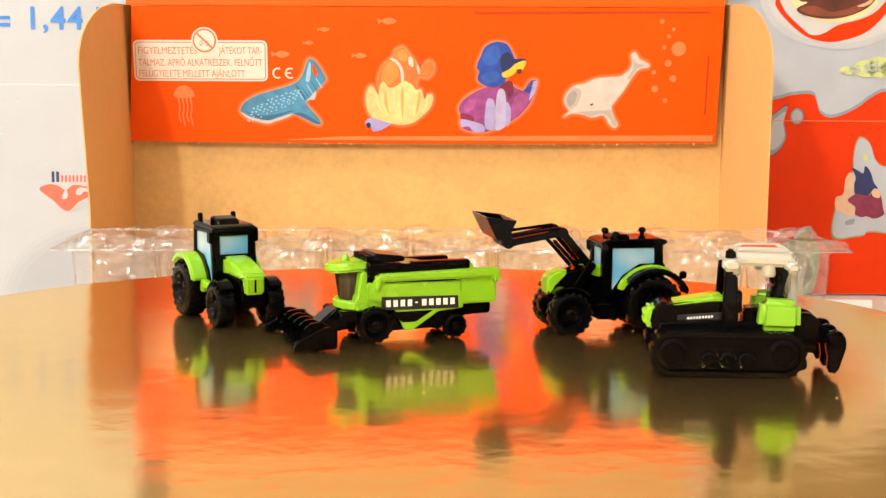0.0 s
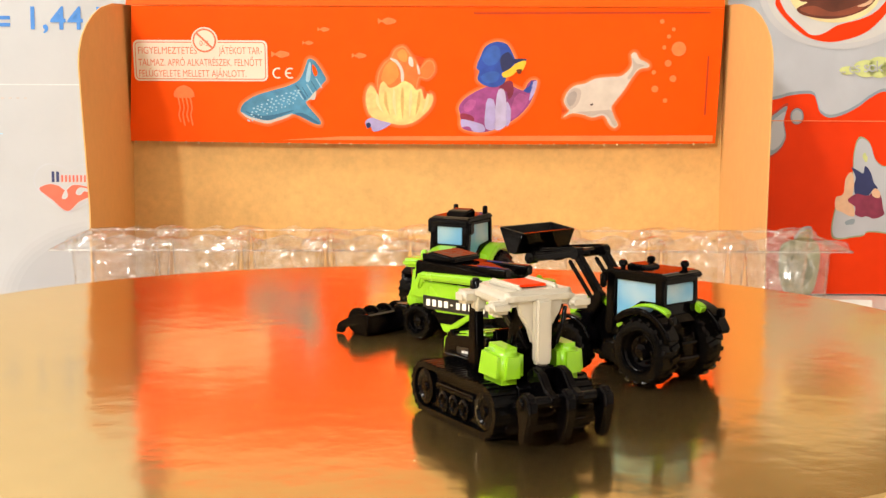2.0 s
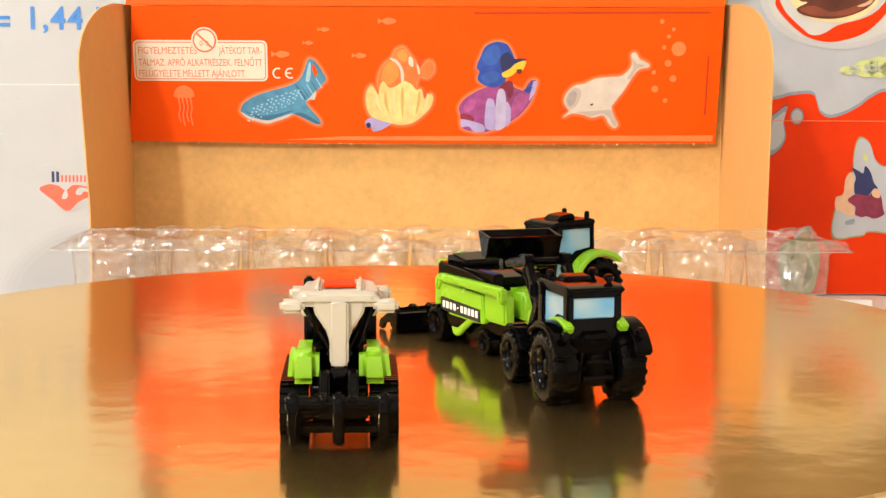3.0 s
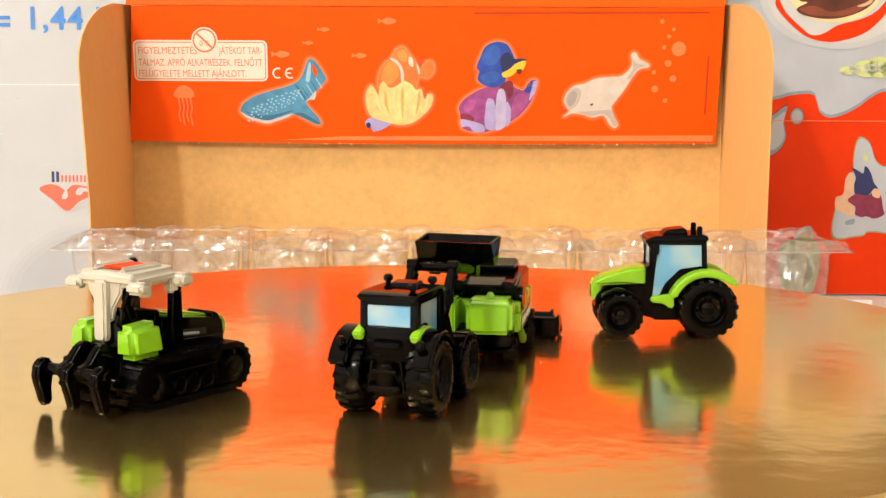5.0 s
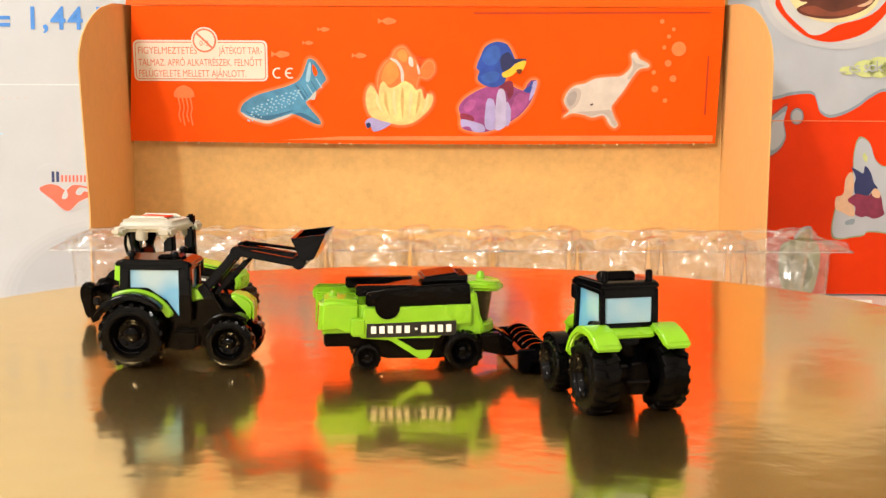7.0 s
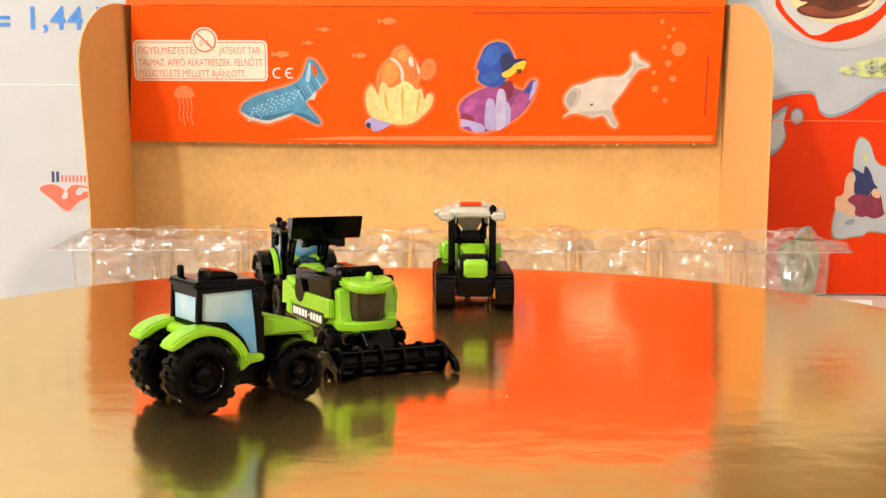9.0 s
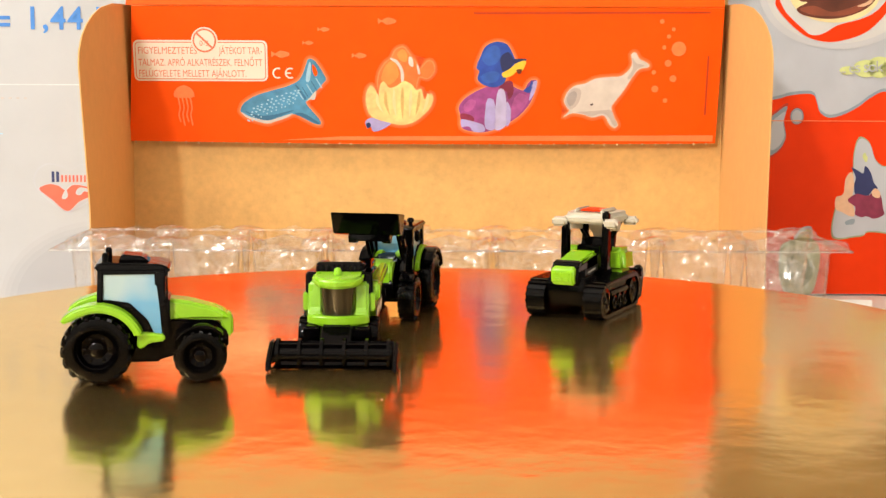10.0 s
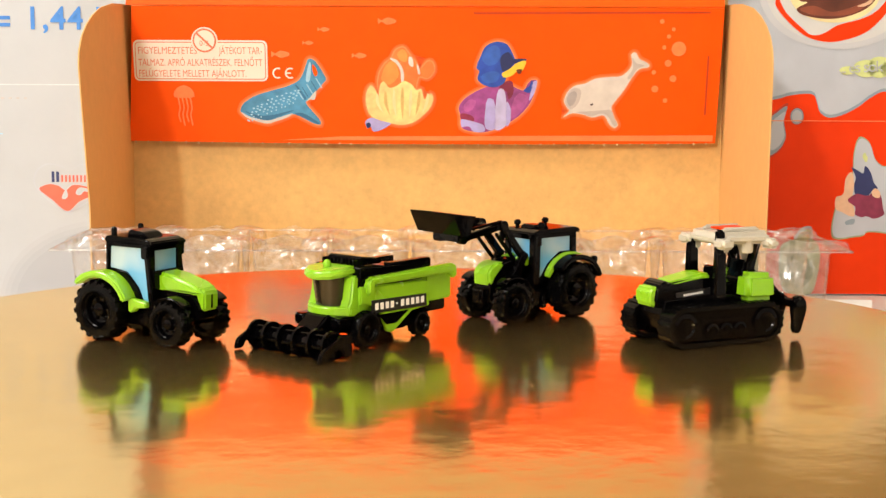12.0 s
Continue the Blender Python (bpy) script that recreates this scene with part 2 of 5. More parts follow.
def wheel(parent, x, y, r, w, lugs=18):
    """One wheel with a lugged tyre and a dished rim, its outer face away from the middle."""
    key = (r, w)
    if key not in WHEELS:
        h = w / 2
        t = lathe([(r * 0.60, -h * 0.80), (r * 0.66, -h), (r * 0.80, -h), (r * 0.89, -h * 0.92), (r * 0.935, -h * 0.70), (r * 0.945, -h * 0.3), (r * 0.945, h * 0.3),
                   (r * 0.935, h * 0.70), (r * 0.89, h * 0.92), (r * 0.80, h), (r * 0.66, h), (r * 0.60, h * 0.80), (r * 0.58, h * 0.4), (r * 0.58, -h * 0.4), (r * 0.60, -h * 0.80)], 36)
        for i in range(lugs):
            for side in (-1, 1):
                a = 360 * (i + 0.25 * (side + 1)) / lugs
                lug = prism([(-h * 0.05, r * 0.90), (-h * 0.05, r * 1.0), (h * 0.74, r * 1.0), (h * 0.98, r * 0.96), (h * 1.03, r * 0.885), (h * 0.92, r * 0.83), (h * 0.7, r * 0.86)], -r * 0.068, r * 0.068, 0, "x")
                join(t, lug, pose(0, 0, 0, 0, a, 0) @ Matrix.Diagonal((1, side, 1, 1)) @ pose(0, 0, 0, 0, 0, -16))
        for q in (0.71, 0.63):
            join(t, lathe([(r * (q - 0.02), h * 0.96), (r * (q - 0.01), h * 1.03), (r * (q + 0.01), h * 1.03), (r * (q + 0.02), h * 0.96)], 36))
        rim = lathe([(0, -h * 0.5), (r * 0.59, -h * 0.5), (r * 0.60, h * 0.72), (r * 0.54, h * 0.82), (r * 0.49, h * 0.7), (r * 0.44, h * 0.30),
                     (r * 0.26, h * 0.22), (r * 0.22, h * 0.62), (r * 0.16, h * 0.70), (0, h * 0.70)], 32)
        for i in range(6):
            join(rim, lathe([(0, h * 0.5), (r * 0.05, h * 0.46), (r * 0.055, h * 0.2), (0, h * 0.2)], 8), pose(0, 0, 0, 0, i * 60, 0) @ pose(r * 0.34, 0, 0))
        holder = bpy.data.objects
        tp, rp = part("tyre", t, RUBBER, smooth=35), part("rim", rim, BLACK, smooth=35)
        WHEELS[key] = (tp.data, rp.data)
        holder.remove(tp), holder.remove(rp)
    hub = lathe([(0, -w * 0.55), (r * 0.3, -w * 0.55), (r * 0.3, -w * 0.2), (0, -w * 0.2)], 16)
    wh = part("wheel", hub, BLACK, parent, m=pose(x * MM, y * MM, r * MM, 0, 0, 0 if y > 0 else 180))
    part("tyre", WHEELS[key][0], None, wh)
    part("rim", WHEELS[key][1], None, wh)
    return wh


# ---- the four toys: x forward, y to their left, z up from the foil ----
def span(s, a, b):
    return (min(s * a, s * b), max(s * a, s * b))


def tractor(m):
    toy = thing("toy_tractor", m, "small lime green plastic toy tractor with black cab and lugged tyres", "toy tractor", "toy farm vehicles")
    ch = prism([(-17, 5), (-17, 12), (-6, 14), (4, 16), (17, 15.5), (20.5, 12), (20.5, 8), (8, 6.5), (0, 4.5)], -4, 4, 0.5)
    join(ch, rod((-13.5, -8, 9.2), (-13.5, 8, 9.2), 2))
    join(ch, rod((13.5, -8, 6.9), (13.5, 8, 6.9), 1.6))
    join(ch, box(-6, 3, -6.5, 6.5, 5, 9.5, 0.6))
    part("chassis", ch, BLACK, toy)
    hood = prism([(3.5, 15), (3.5, 21.6), (10, 20.8), (17.2, 18.8), (20.8, 17.0), (21.5, 15.2), (12, 15.6)], -4.3, 4.3, 1.5)
    part("hood", hood, GREEN, toy, smooth=40)
    nose = prism([(17.8, 16.0), (20.2, 17.6), (21.8, 16.2), (21.6, 11.0), (20.2, 10.4)], -3.2, 3.2, 0.6)
    n = part("headlight_panel", nose, GREEN, toy, smooth=40)
    part("grille_line", box(21.55, 21.85, -0.3, 0.3, 11.5, 15.5, 0), BLACK, n)
    frame_ = bmesh.new()
    for s in (1, -1):
        join(frame_, bar((-12.6, 20.5), (-12.2, 30), *span(s, 6.2, 7.6), 1.6))
        join(frame_, bar((4.6, 11), (2.6, 30), *span(s, 6.2, 7.6), 2.0))
        join(frame_, prism([(-11.8, 20.5), (-7.5, 19.5), (-2.5, 15), (-0.5, 10.3), (4.6, 10.3), (4.0, 12.2), (1.2, 12.8), (-0.5, 16.5), (-5, 21), (-11.8, 22)], *span(s, 6.0, 7.4), 0.3))
        join(frame_, bar((-12.5, 29.2), (3, 29.2), *span(s, 6.2, 7.6), 1.4))
    join(frame_, box(2.0, 5.0, -7.2, 7.2, 27.8, 29.8, 0.4))
    join(frame_, box(3.8, 5.4, -6.8, 6.8, 12, 21.8, 0.4))
    join(frame_, box(2.6, 4.4, -7.2, -4.9, 20, 29, 0.3))
    join(frame_, box(2.6, 4.4, 4.9, 7.2, 20, 29, 0.3))
    join(frame_, box(-12.9, -11.6, -7.2, 7.2, 27.6, 29.8, 0.3))
    join(frame_, box(-12.9, -11.6, -7.2, 7.2, 16, 21.4, 0.3))
    join(frame_, box(-11.5, 2.8, -5.8, 5.8, 12, 20, 0.3))
    part("cab_frame", frame_, BLACK, toy)
    for s in (1, -1):
        part("side_window", prism([(-11.8, 21.5), (-8, 20.2), (-3, 15.8), (-0.2, 12.2), (3.2, 12.2), (2.0, 29), (-11.8, 29)], *span(s, 5.6, 6.75), 0), GLAZE, toy, "pale blue glossy side window")
    part("windscreen", prism([(-4.9, 21.5), (4.9, 21.5), (4.9, 28), (-4.9, 28)], 2.4, 4.0, 0.3, "x"), GLAZE, toy, "pale blue glossy window")
    part("rear_window", prism([(-6, 21.2), (6, 21.2), (6, 27.8), (-6, 27.8)], -12.6, -11.4, 0.3, "x"), GLAZE, toy, "pale blue glossy window")
    roof = prism([(-13.8, 29.6), (-13.8, 31.0), (-12.4, 31.7), (3.0, 31.2), (5.2, 30.3), (5.2, 29.2), (3.6, 29.4)], -7.5, 7.5, 0.5)
    join(roof, box(3.8, 5.6, -8.0, 8.0, 28.6, 30.6, 0.6))
    r = part("roof", roof, BLACK, toy, smooth=40)
    part("roof_hatch", prism([(-8, 31.3), (-7, 33.4), (-1.5, 32.8), (0.5, 31)], -3.8, 3.8, 0.4), BLACK, r)
    for y in (-5.8, 5.8):
        part("beacon", join(lathe([(0, 0), (0.9, 0), (0.9, 2.2), (0.6, 2.7), (0, 2.8)], 12), bmesh.new(), None), BLACK, r, m=pose(-11 * MM, y * MM, 31.4 * MM, 90))
    for s in (1, -1):
        outer = [(-13 + 12.3 * math.cos(radians(q)), 9 + 12.3 * math.sin(radians(q))) for q in range(20, 111, 9)]
        under = [(-13 + 10.2 * math.cos(radians(q)), 9 + 10.2 * math.sin(radians(q))) for q in range(120, 19, -10)]
        f = prism(outer + [(-19.4, 19.8), (-22.2, 17.8), (-22.4, 16.4), (-20.4, 16.6)] + under, *span(s, 5.6, 12.2), 0.55)
        join(f, prism([(-3.2, 9.4), (-3.0, 13.6), (4.0, 12.6), (4.0, 11), (0, 10.6), (-1.8, 9.0)], *span(s, 6.6, 9.2), 0.4))
        part("rear_mudguard", f, GREEN, toy, smooth=40)
        part("front_mudguard", arc_band(13.5, 6.9, 7.4, 8.3, 45, 150, *span(s, 6.0, 10.6), 0.4), BLACK, toy)
        part("mirror", box(1.6, 4.4, *span(s, 7.4, 8.5), 25.4, 29.4, 0.4), BLACK, toy)
        wheel(toy, -13.3, s * 8.9, 9.3, 7.0)
        wheel(toy, 13.1, s * 8.3, 7.0, 5.6)
    part("rear_panel", prism([(-12.6, 20.4), (-14.4, 20.0), (-15.4, 18.6), (-15.0, 18.0), (-12.6, 18.0)], -5.8, 5.8, 0.4), GREEN, toy)
    hitch = box(-19, -16, -1.8, 1.8, 5, 13, 0.5)
    join(hitch, rod((-18.5, -3, 8), (-18.5, 3, 8), 0.9))
    part("hitch", hitch, BLACK, toy)
    return toy


def combine(m):
    toy = thing("toy_combine_harvester", m, "lime green and black plastic toy combine harvester with smoked cab window", "toy harvester", "toy farm vehicles")
    low = prism([(-25, 7.2), (-25, 11), (-12, 12), (14, 12), (15, 4), (6, 3.0), (-9, 3.2), (-15, 6.2)], -7.2, 7.2, 0.5)
    join(low, rod((12.2, -8, 5.3), (12.2, 8, 5.3), 1.5)), join(low, rod((-14.0, -7, 3.8), (-14.0, 7, 3.8), 1.2))
    part("chassis", low, BLACK, toy)
    core = prism([(-16, 9.6), (-15.8, 18.4), (14.4, 18.4), (14.4, 10.2)], -8.8, 8.8, 0.5)
    part("hull", core, GREEN, toy)
    for s in (1, -1):
        sp = prism([(-16.2, 9.5), (-15.0, 17.6), (14.6, 18.4), (14.6, 13.2), (10.8, 12.8), (5.4, 9.4), (2.8, 3.6), (0.4, 3.3), (-8, 8.8)], *span(s, 8.6, 10.3), 0.35)
        p = part("side_panel", sp, GREEN, toy)
        part("vent", prism([(-6.2, 9.3), (7.2, 9.3), (3.6, 6.0), (-0.6, 6.0)], *span(s, 10.2, 10.42), 0), BLACK, p)
        pl = prism([(-14.4, 9.6), (-14.2, 13.4), (10.2, 14.0), (10.2, 10.0)], *span(s, 10.2, 10.5), 0)
        lab = part("name_plate", pl, LABEL, p, "black name plate with white bars")
        bars = bmesh.new()
        for i in range(10):
            a = -13.1 + i * 2.28
            lo, hi = 10.75 + 0.022 * i, 12.75 + 0.022 * i
            if i == 5:
                join(bars, box(a + 0.5, a + 1.3, *span(s, 10.45, 10.6), lo + 0.8, lo + 1.3, 0))
                continue
            join(bars, box(a, a + 1.4, *span(s, 10.45, 10.6), lo, hi, 0))
        part("lettering", bars, WHITE, p)
    hop = prism([(-14.5, 18), (-14.5, 22.2), (-4, 23.4), (14.0, 24.2), (14.4, 17.6)], -9.6, 9.6, 0.5)
    join(hop, lathe([(0, 0), (3.4, 0), (3.4, 1.3), (0, 1.3)], 20), pose(-8.6, -10.6, 18))
    join(hop, box(-19, 0, 5.2, 8.4, 21.0, 24.0, 0.4)), join(hop, box(-17, 0, -8.4, -5.2, 20.6, 23.6, 0.4))
    h = part("grain_tank", hop, BLACK, toy)
    part("tank_lid", prism([(1.2, 24.0), (1.6, 25.6), (11.0, 26.8), (12.4, 24.0)], -6.8, 6.8, 0.5), BLACK, h)
    rib = bmesh.new()
    for i in range(9):
        join(rib, box(11.2, 13.8, -6.6 + i * 1.55, -5.9 + i * 1.55, 24.0, 26.0, 0.15))
    part("tank_ribs", rib, BLACK, h)
    tail = prism([(-27.4, 10.2), (-26.8, 19.4), (-24, 20.2), (-15.4, 19.6), (-15.4, 10.2), (-20, 9.6), (-22.5, 10.8)], -9.4, 3.2, 1.7)
    join(tail, lathe([(0, 0), (1.1, 0), (1.1, 1.4), (0.6, 2.2), (0, 2.2)], 12), pose(-23, -3, 19.4, 90))
    join(tail, box(-18.6, -14.5, -10.9, -8.6, 10.0, 15.0, 0.5))
    part("straw_hood", tail, GREEN, toy, smooth=40)
    part("tail_bumper", box(-25.8, -15.5, -8.8, 8.4, 7.0, 10.6, 0.5), BLACK, toy)
    tube = prism([(12.6, 15.8), (12.6, 19.6), (11.2, 21.0), (-27, 21.6), (-28, 20.6), (-28, 17.2), (-26.4, 16.6), (-25.6, 18.6), (10.0, 18.6), (11.0, 15.8)], 8.8, 11.6, 0.7)
    join(tube, prism([(-27.4, 10.6), (-27.2, 19.5), (-15, 19.2), (-15, 10.4)], 6.2, 9.6, 0.6))
    part("unloading_tube", tube, GREEN, toy, smooth=40)
    plan = [(14.0, -5.2), (18.4, -5.2), (20.6, -4.0), (21.6, -1.8), (21.8, 0), (21.6, 1.8), (20.6, 4.0), (18.4, 5.2), (14.0, 5.2)]
    cab = prism(plan, 12.0, 22.0, 0, "z")
    for v in cab.verts:
        v.co.x -= max(0, v.co.x - 15) * (22 - v.co.z) * 0.022
        v.co.y *= 1 - (22 - v.co.z) * 0.012
    part("cab_window", cab, SMOKE, toy, "smoked transparent cab window")
    post = bmesh.new()
    for s in (1, -1):
        join(post, prism([(13.4, 10.4), (13.4, 21.6), (16.0, 21.6), (17.2, 14.0), (18.2, 13.0), (18.2, 10.4)], *span(s, 4.5, 8.6), 0.6))
    part("cab_side", post, GREEN, toy)
    roofline = prism([(12.8, -7.2), (19.5, -7.2), (22.6, -5.4), (24.2, -2.6), (24.7, 0), (24.2, 2.6), (22.6, 5.4), (19.5, 7.2), (12.8, 7.2)], 21.6, 24.3, 0.8, "z")
    for v in roofline.verts:
        v.co.z -= max(0, v.co.x - 17) * 0.12
    cr = part("cab_roof", roofline, GREEN, toy, smooth=40)
    part("beacon", lathe([(0, 0), (1.15, 0), (1.15, 1.0), (0.8, 1.9), (0, 2.2)], 14), GREEN, cr, m=pose(18.3 * MM, 0, 24.0 * MM, 90), smooth=50)
    sill = prism([(13.6, -8.8), (17.6, -8.8), (20.0, -6.4), (21.6, -3.0), (22.0, 0), (21.6, 3.0), (20.0, 6.4), (17.6, 8.8), (13.6, 8.8)], 9.8, 12.6, 0.5, "z")
    part("cab_sill", sill, GREEN, toy, smooth=40)
    feed = prism([(13, 5), (14, 10.4), (22.6, 10.4), (26.8, 7.2), (29.0, 5.4), (28.0, 2.2), (23, 3.0)], -4.4, 4.4, 0.6)
    join(feed, box(17, 23, -9.4, -5.2, 6.6, 10.0, 0.6)), join(feed, box(17, 23, 5.2, 9.4, 6.6, 10.0, 0.6))
    part("feeder", feed, BLACK, toy)
    head = bmesh.new()
    join(head, prism([(26.0, 0.8), (26.0, 6.4), (27.4, 6.8), (27.8, 4.0), (29.5, 0.6), (34.0, 0.4), (34.0, 0.1)], -16.6, 16.6, 0.25))
    for s in (1, -1):
        join(head, prism([(26.0, 0.6), (26.0, 7.0), (30.4, 7.2), (34.6, 5.2), (38.6, 3.2), (39.6, 0.3), (36.4, 0.2), (35.2, 2.2), (30.6, 3.4), (29, 0.4)], *span(s, 16.6, 17.9), 0.4))
    for y in (-12.2, -6.1, 0, 6.1, 12.2):
        join(head, box(33.2, 36.6, y - 0.35, y + 0.35, 0.15, 0.8, 0.1))
    part("header", head, BLACK, toy)
    reel = lathe([(0, -16), (2.3, -16), (2.3, 16), (0, 16)], 14)
    rl = part("reel", reel, BLACK, toy, m=pose(32.0 * MM, 0, 4.2 * MM))
    slat = None
    for q in range(10, 360, 72):
        slat = slat or box(2.2, 3.3, -15.6, 15.6, -0.35, 0.35, 0.12)
        slat = part("reel_bar", slat, BLACK, rl, m=pose(0, 0, 0, 0, q, 0)).data
    ring = None
    for y in (-15.2, -9.2, -3.1, 3.1, 9.2, 15.2):
        ring = ring or lathe([(1.6, -0.5), (4.2, -0.45), (4.2, 0.45), (1.6, 0.5), (1.6, -0.5)], 18)
        ring = part("reel_ring", ring, BLACK, rl, m=pose(0, y * MM, 0)).data
    for s in (1, -1):
        wheel(toy, 12.2, s * 9.1, 5.6, 4.8, 14)
        wheel(toy, -14.0, s * 7.6, 3.9, 3.6, 12)
    return toy


def loader(m):
    toy = thing("toy_loader_tractor", m, "lime green and black plastic toy tractor with raised front loader bucket", "toy tractor", "toy farm vehicles")
    ch = prism([(-18, 5), (-18, 13), (-6, 14), (4, 16), (16, 15.5), (18.5, 12.5), (18.5, 8), (8, 6.0), (0, 4.0)], -4.2, 4.2, 0.5)
    join(ch, rod((-14, -9, 9.1), (-14, 9, 9.1), 2)), join(ch, rod((12.6, -8, 7), (12.6, 8, 7), 1.6))
    join(ch, box(-4, 3.5, -7.4, 7.4, 4.4, 10, 0.8)), join(ch, box(-3, -1, -8.4, 8.4, 4.2, 8, 0.4))
    part("chassis", ch, BLACK, toy)
    part("hood", prism([(1, 15), (1, 20.6), (8, 20.4), (14.5, 19.0), (16.0, 17.6), (16.0, 15)], -3.8, 3.8, 0.8), BLACK, toy)
    for s in (1, -1):
        part("hood_trim", prism([(1.2, 17.4), (1.2, 21.4), (5.4, 20.8), (7.6, 19.6), (4.6, 18.4)], *span(s, 1.9, 4.5), 0.5), GREEN, toy)
    nose = prism([(11.4, 19.6), (14.6, 19.9), (17.6, 18.4), (18.8, 16.6), (18.4, 11.8), (16.8, 11.2), (15.6, 14.4), (12.0, 18.0)], -3.9, 3.9, 0.8)
    part("headlight_panel", nose, GREEN, toy)
    part("tow_frame", join(box(18.2, 20.2, -2.6, 2.6, 6.6, 11.2, 0.4), box(20.1, 20.6, -1.5, 1.5, 7.6, 10, 0)), BLACK, toy)
    fr = bmesh.new()
    for s in (1, -1):
        join(fr, bar((-17.8, 21), (-17.6, 29), *span(s, 6.4, 7.8), 3.0))
        join(fr, bar((0.6, 12), (0.0, 29), *span(s, 6.2, 7.8), 3.2))
        join(fr, prism([(-18.5, 20.6), (-12, 20.5), (-6, 16.6), (-2.6, 11.6), (1.6, 11.6), (1.6, 13.2), (-1.6, 13.6), (-5.2, 18.2), (-11, 22), (-18.5, 22)], *span(s, 6.2, 7.6), 0.3))
        join(fr, bar((-18.6, 28.4), (1, 28.4), *span(s, 6.4, 7.8), 1.6))
        join(fr, box(-0.2, 1.8, *span(s, 5.0, 7.4), 18, 28.8, 0.3))
        join(fr, box(-19.2, -17.4, *span(s, 5.8, 7.4), 15, 28.8, 0.3))
    join(fr, box(-19.2, -17.8, -7.4, 7.4, 14, 21.6, 0.3)), join(fr, box(-19.2, -17.8, -7.4, 7.4, 27.4, 29, 0.3))
    join(fr, box(0, 1.6, -7.2, 7.2, 27.2, 29, 0.3)), join(fr, box(-17.6, 0, -6, 6, 12, 20, 0.3))
    part("cab_frame", fr, BLACK, toy)
    for s in (1, -1):
        part("side_window", prism([(-16.2, 21.6), (-11.5, 21.4), (-5.6, 17.8), (-2.6, 13.2), (-1.8, 13.2), (-1.8, 28), (-16.2, 28)], *span(s, 5.8, 6.95), 0), GLAZE, toy, "pale blue glossy side window")
    part("windscreen", prism([(-5, 19.5), (5, 19.5), (5, 27.4), (-5, 27.4)], -0.4, 1.0, 0.3, "x"), GLAZE, toy, "pale blue glossy window")
    part("rear_window", prism([(-5.9, 21.6), (5.9, 21.6), (5.9, 27.4), (-5.9, 27.4)], -19.0, -17.6, 0.3, "x"), GLAZE, toy, "pale blue glossy window")
    roof = prism([(-20.6, 28.8), (-20.6, 30.2), (-18, 31), (0, 30.8), (2.6, 29.8), (2.6, 28.6)], -8.2, 8.2, 0.5)
    r = part("roof", roof, BLACK, toy, smooth=40)
    part("roof_hatch", prism([(-9, 30.6), (-8.2, 32), (-2.6, 32.2), (-1.6, 30.6)], -3.6, 3.6, 0.4), BLACK, r)
    for x, y in ((-16, -5.6), (-3, -6.4), (-3, 6.4)):
        part("beacon", lathe([(0, 0), (0.7, 0), (0.7, 1.0), (1.2, 1.3), (1.2, 2.2), (0.7, 2.7), (0, 2.7)], 12), BLACK, r, m=pose(x * MM, y * MM, 30.4 * MM, 90), smooth=40)
    for s in (1, -1):
        part("mudguard_trim", arc_band(-14, 9.1, 10.2, 12.4, 25, 120, *span(s, 6.0, 8.6), 0.4), GREEN, toy, smooth=40)
        f = arc_band(-14, 9.1, 10.0, 11.8, 40, 160, *span(s, 8.2, 13.0), 0.6)
        join(f, box(-24.4, -22.4, *span(s, 9, 11), 17.2, 19.6, 0.4))
        part("rear_mudguard", f, BLACK, toy, smooth=40)
        part("front_mudguard", arc_band(12.6, 7, 7.6, 8.7, 50, 165, *span(s, 6.2, 11.0), 0.5), BLACK, toy)
        part("mirror", box(0.4, 2.2, *span(s, 8.0, 9.8), 24.2, 28.2, 0.5), BLACK, toy)
        wheel(toy, -14, s * 9.1, 9.2, 6.8)
        wheel(toy, 12.6, s * 8.6, 7.0, 5.6)
        part("loader_post", bar((9.6, 14.5), (4.6, 22.5), *span(s, 4.8, 6.8), 3.0), BLACK, toy)
    for s in (1, -1):
        arm = bar((5.6, 21.4), (14.6, 32.0), *span(s, 4.4, 6.4), 2.4)
        join(arm, bar((8.4, 19.8), (17.2, 29.6), *span(s, 4.8, 6.0), 1.2))
        join(arm, bar((13.4, 32.0), (32.4, 28.6), *span(s, 4.4, 6.4), 2.2))
        join(arm, bar((14.4, 33.2), (31, 31.2), *span(s, 4.8, 6.0), 0.9))
        join(arm, lathe([(0, -1.3), (1.7, -1.3), (1.7, 1.3), (0, 1.3)], 14), pose(14.4, s * 5.4, 31.8))
        join(arm, lathe([(0, -1.3), (1.7, -1.3), (1.7, 1.3), (0, 1.3)], 14), pose(31.6, s * 5.4, 28.8))
        part("loader_arm", arm, BLACK, toy)
    part("cross_tube", rod((16.4, -5, 31.2), (16.4, 5, 31.2), 1.1), BLACK, toy)
    part("bucket_mount", box(30.0, 33.6, -6.4, 6.4, 27.8, 31.0, 0.5), BLACK, toy)
    bucket = bmesh.new()
    side = [(30.0, 36.2), (31.0, 34.2), (32.2, 31.0), (33.6, 29.9), (36.3, 30.5), (39.6, 37.4)]
    inner = [(39.0, 37.3), (35.8, 31.3), (34.1, 30.8), (33.1, 31.5), (31.8, 34.6), (31.0, 36.2)]
    join(bucket, prism(side + inner, -10.2, 10.2, 0))
    for s in (1, -1):
        join(bucket, prism(side, *span(s, 9.8, 10.8), 0.25))
    part("bucket", bucket, BLACK, toy)
    hitch = box(-21, -17.5, -2, 2, 5, 13, 0.5)
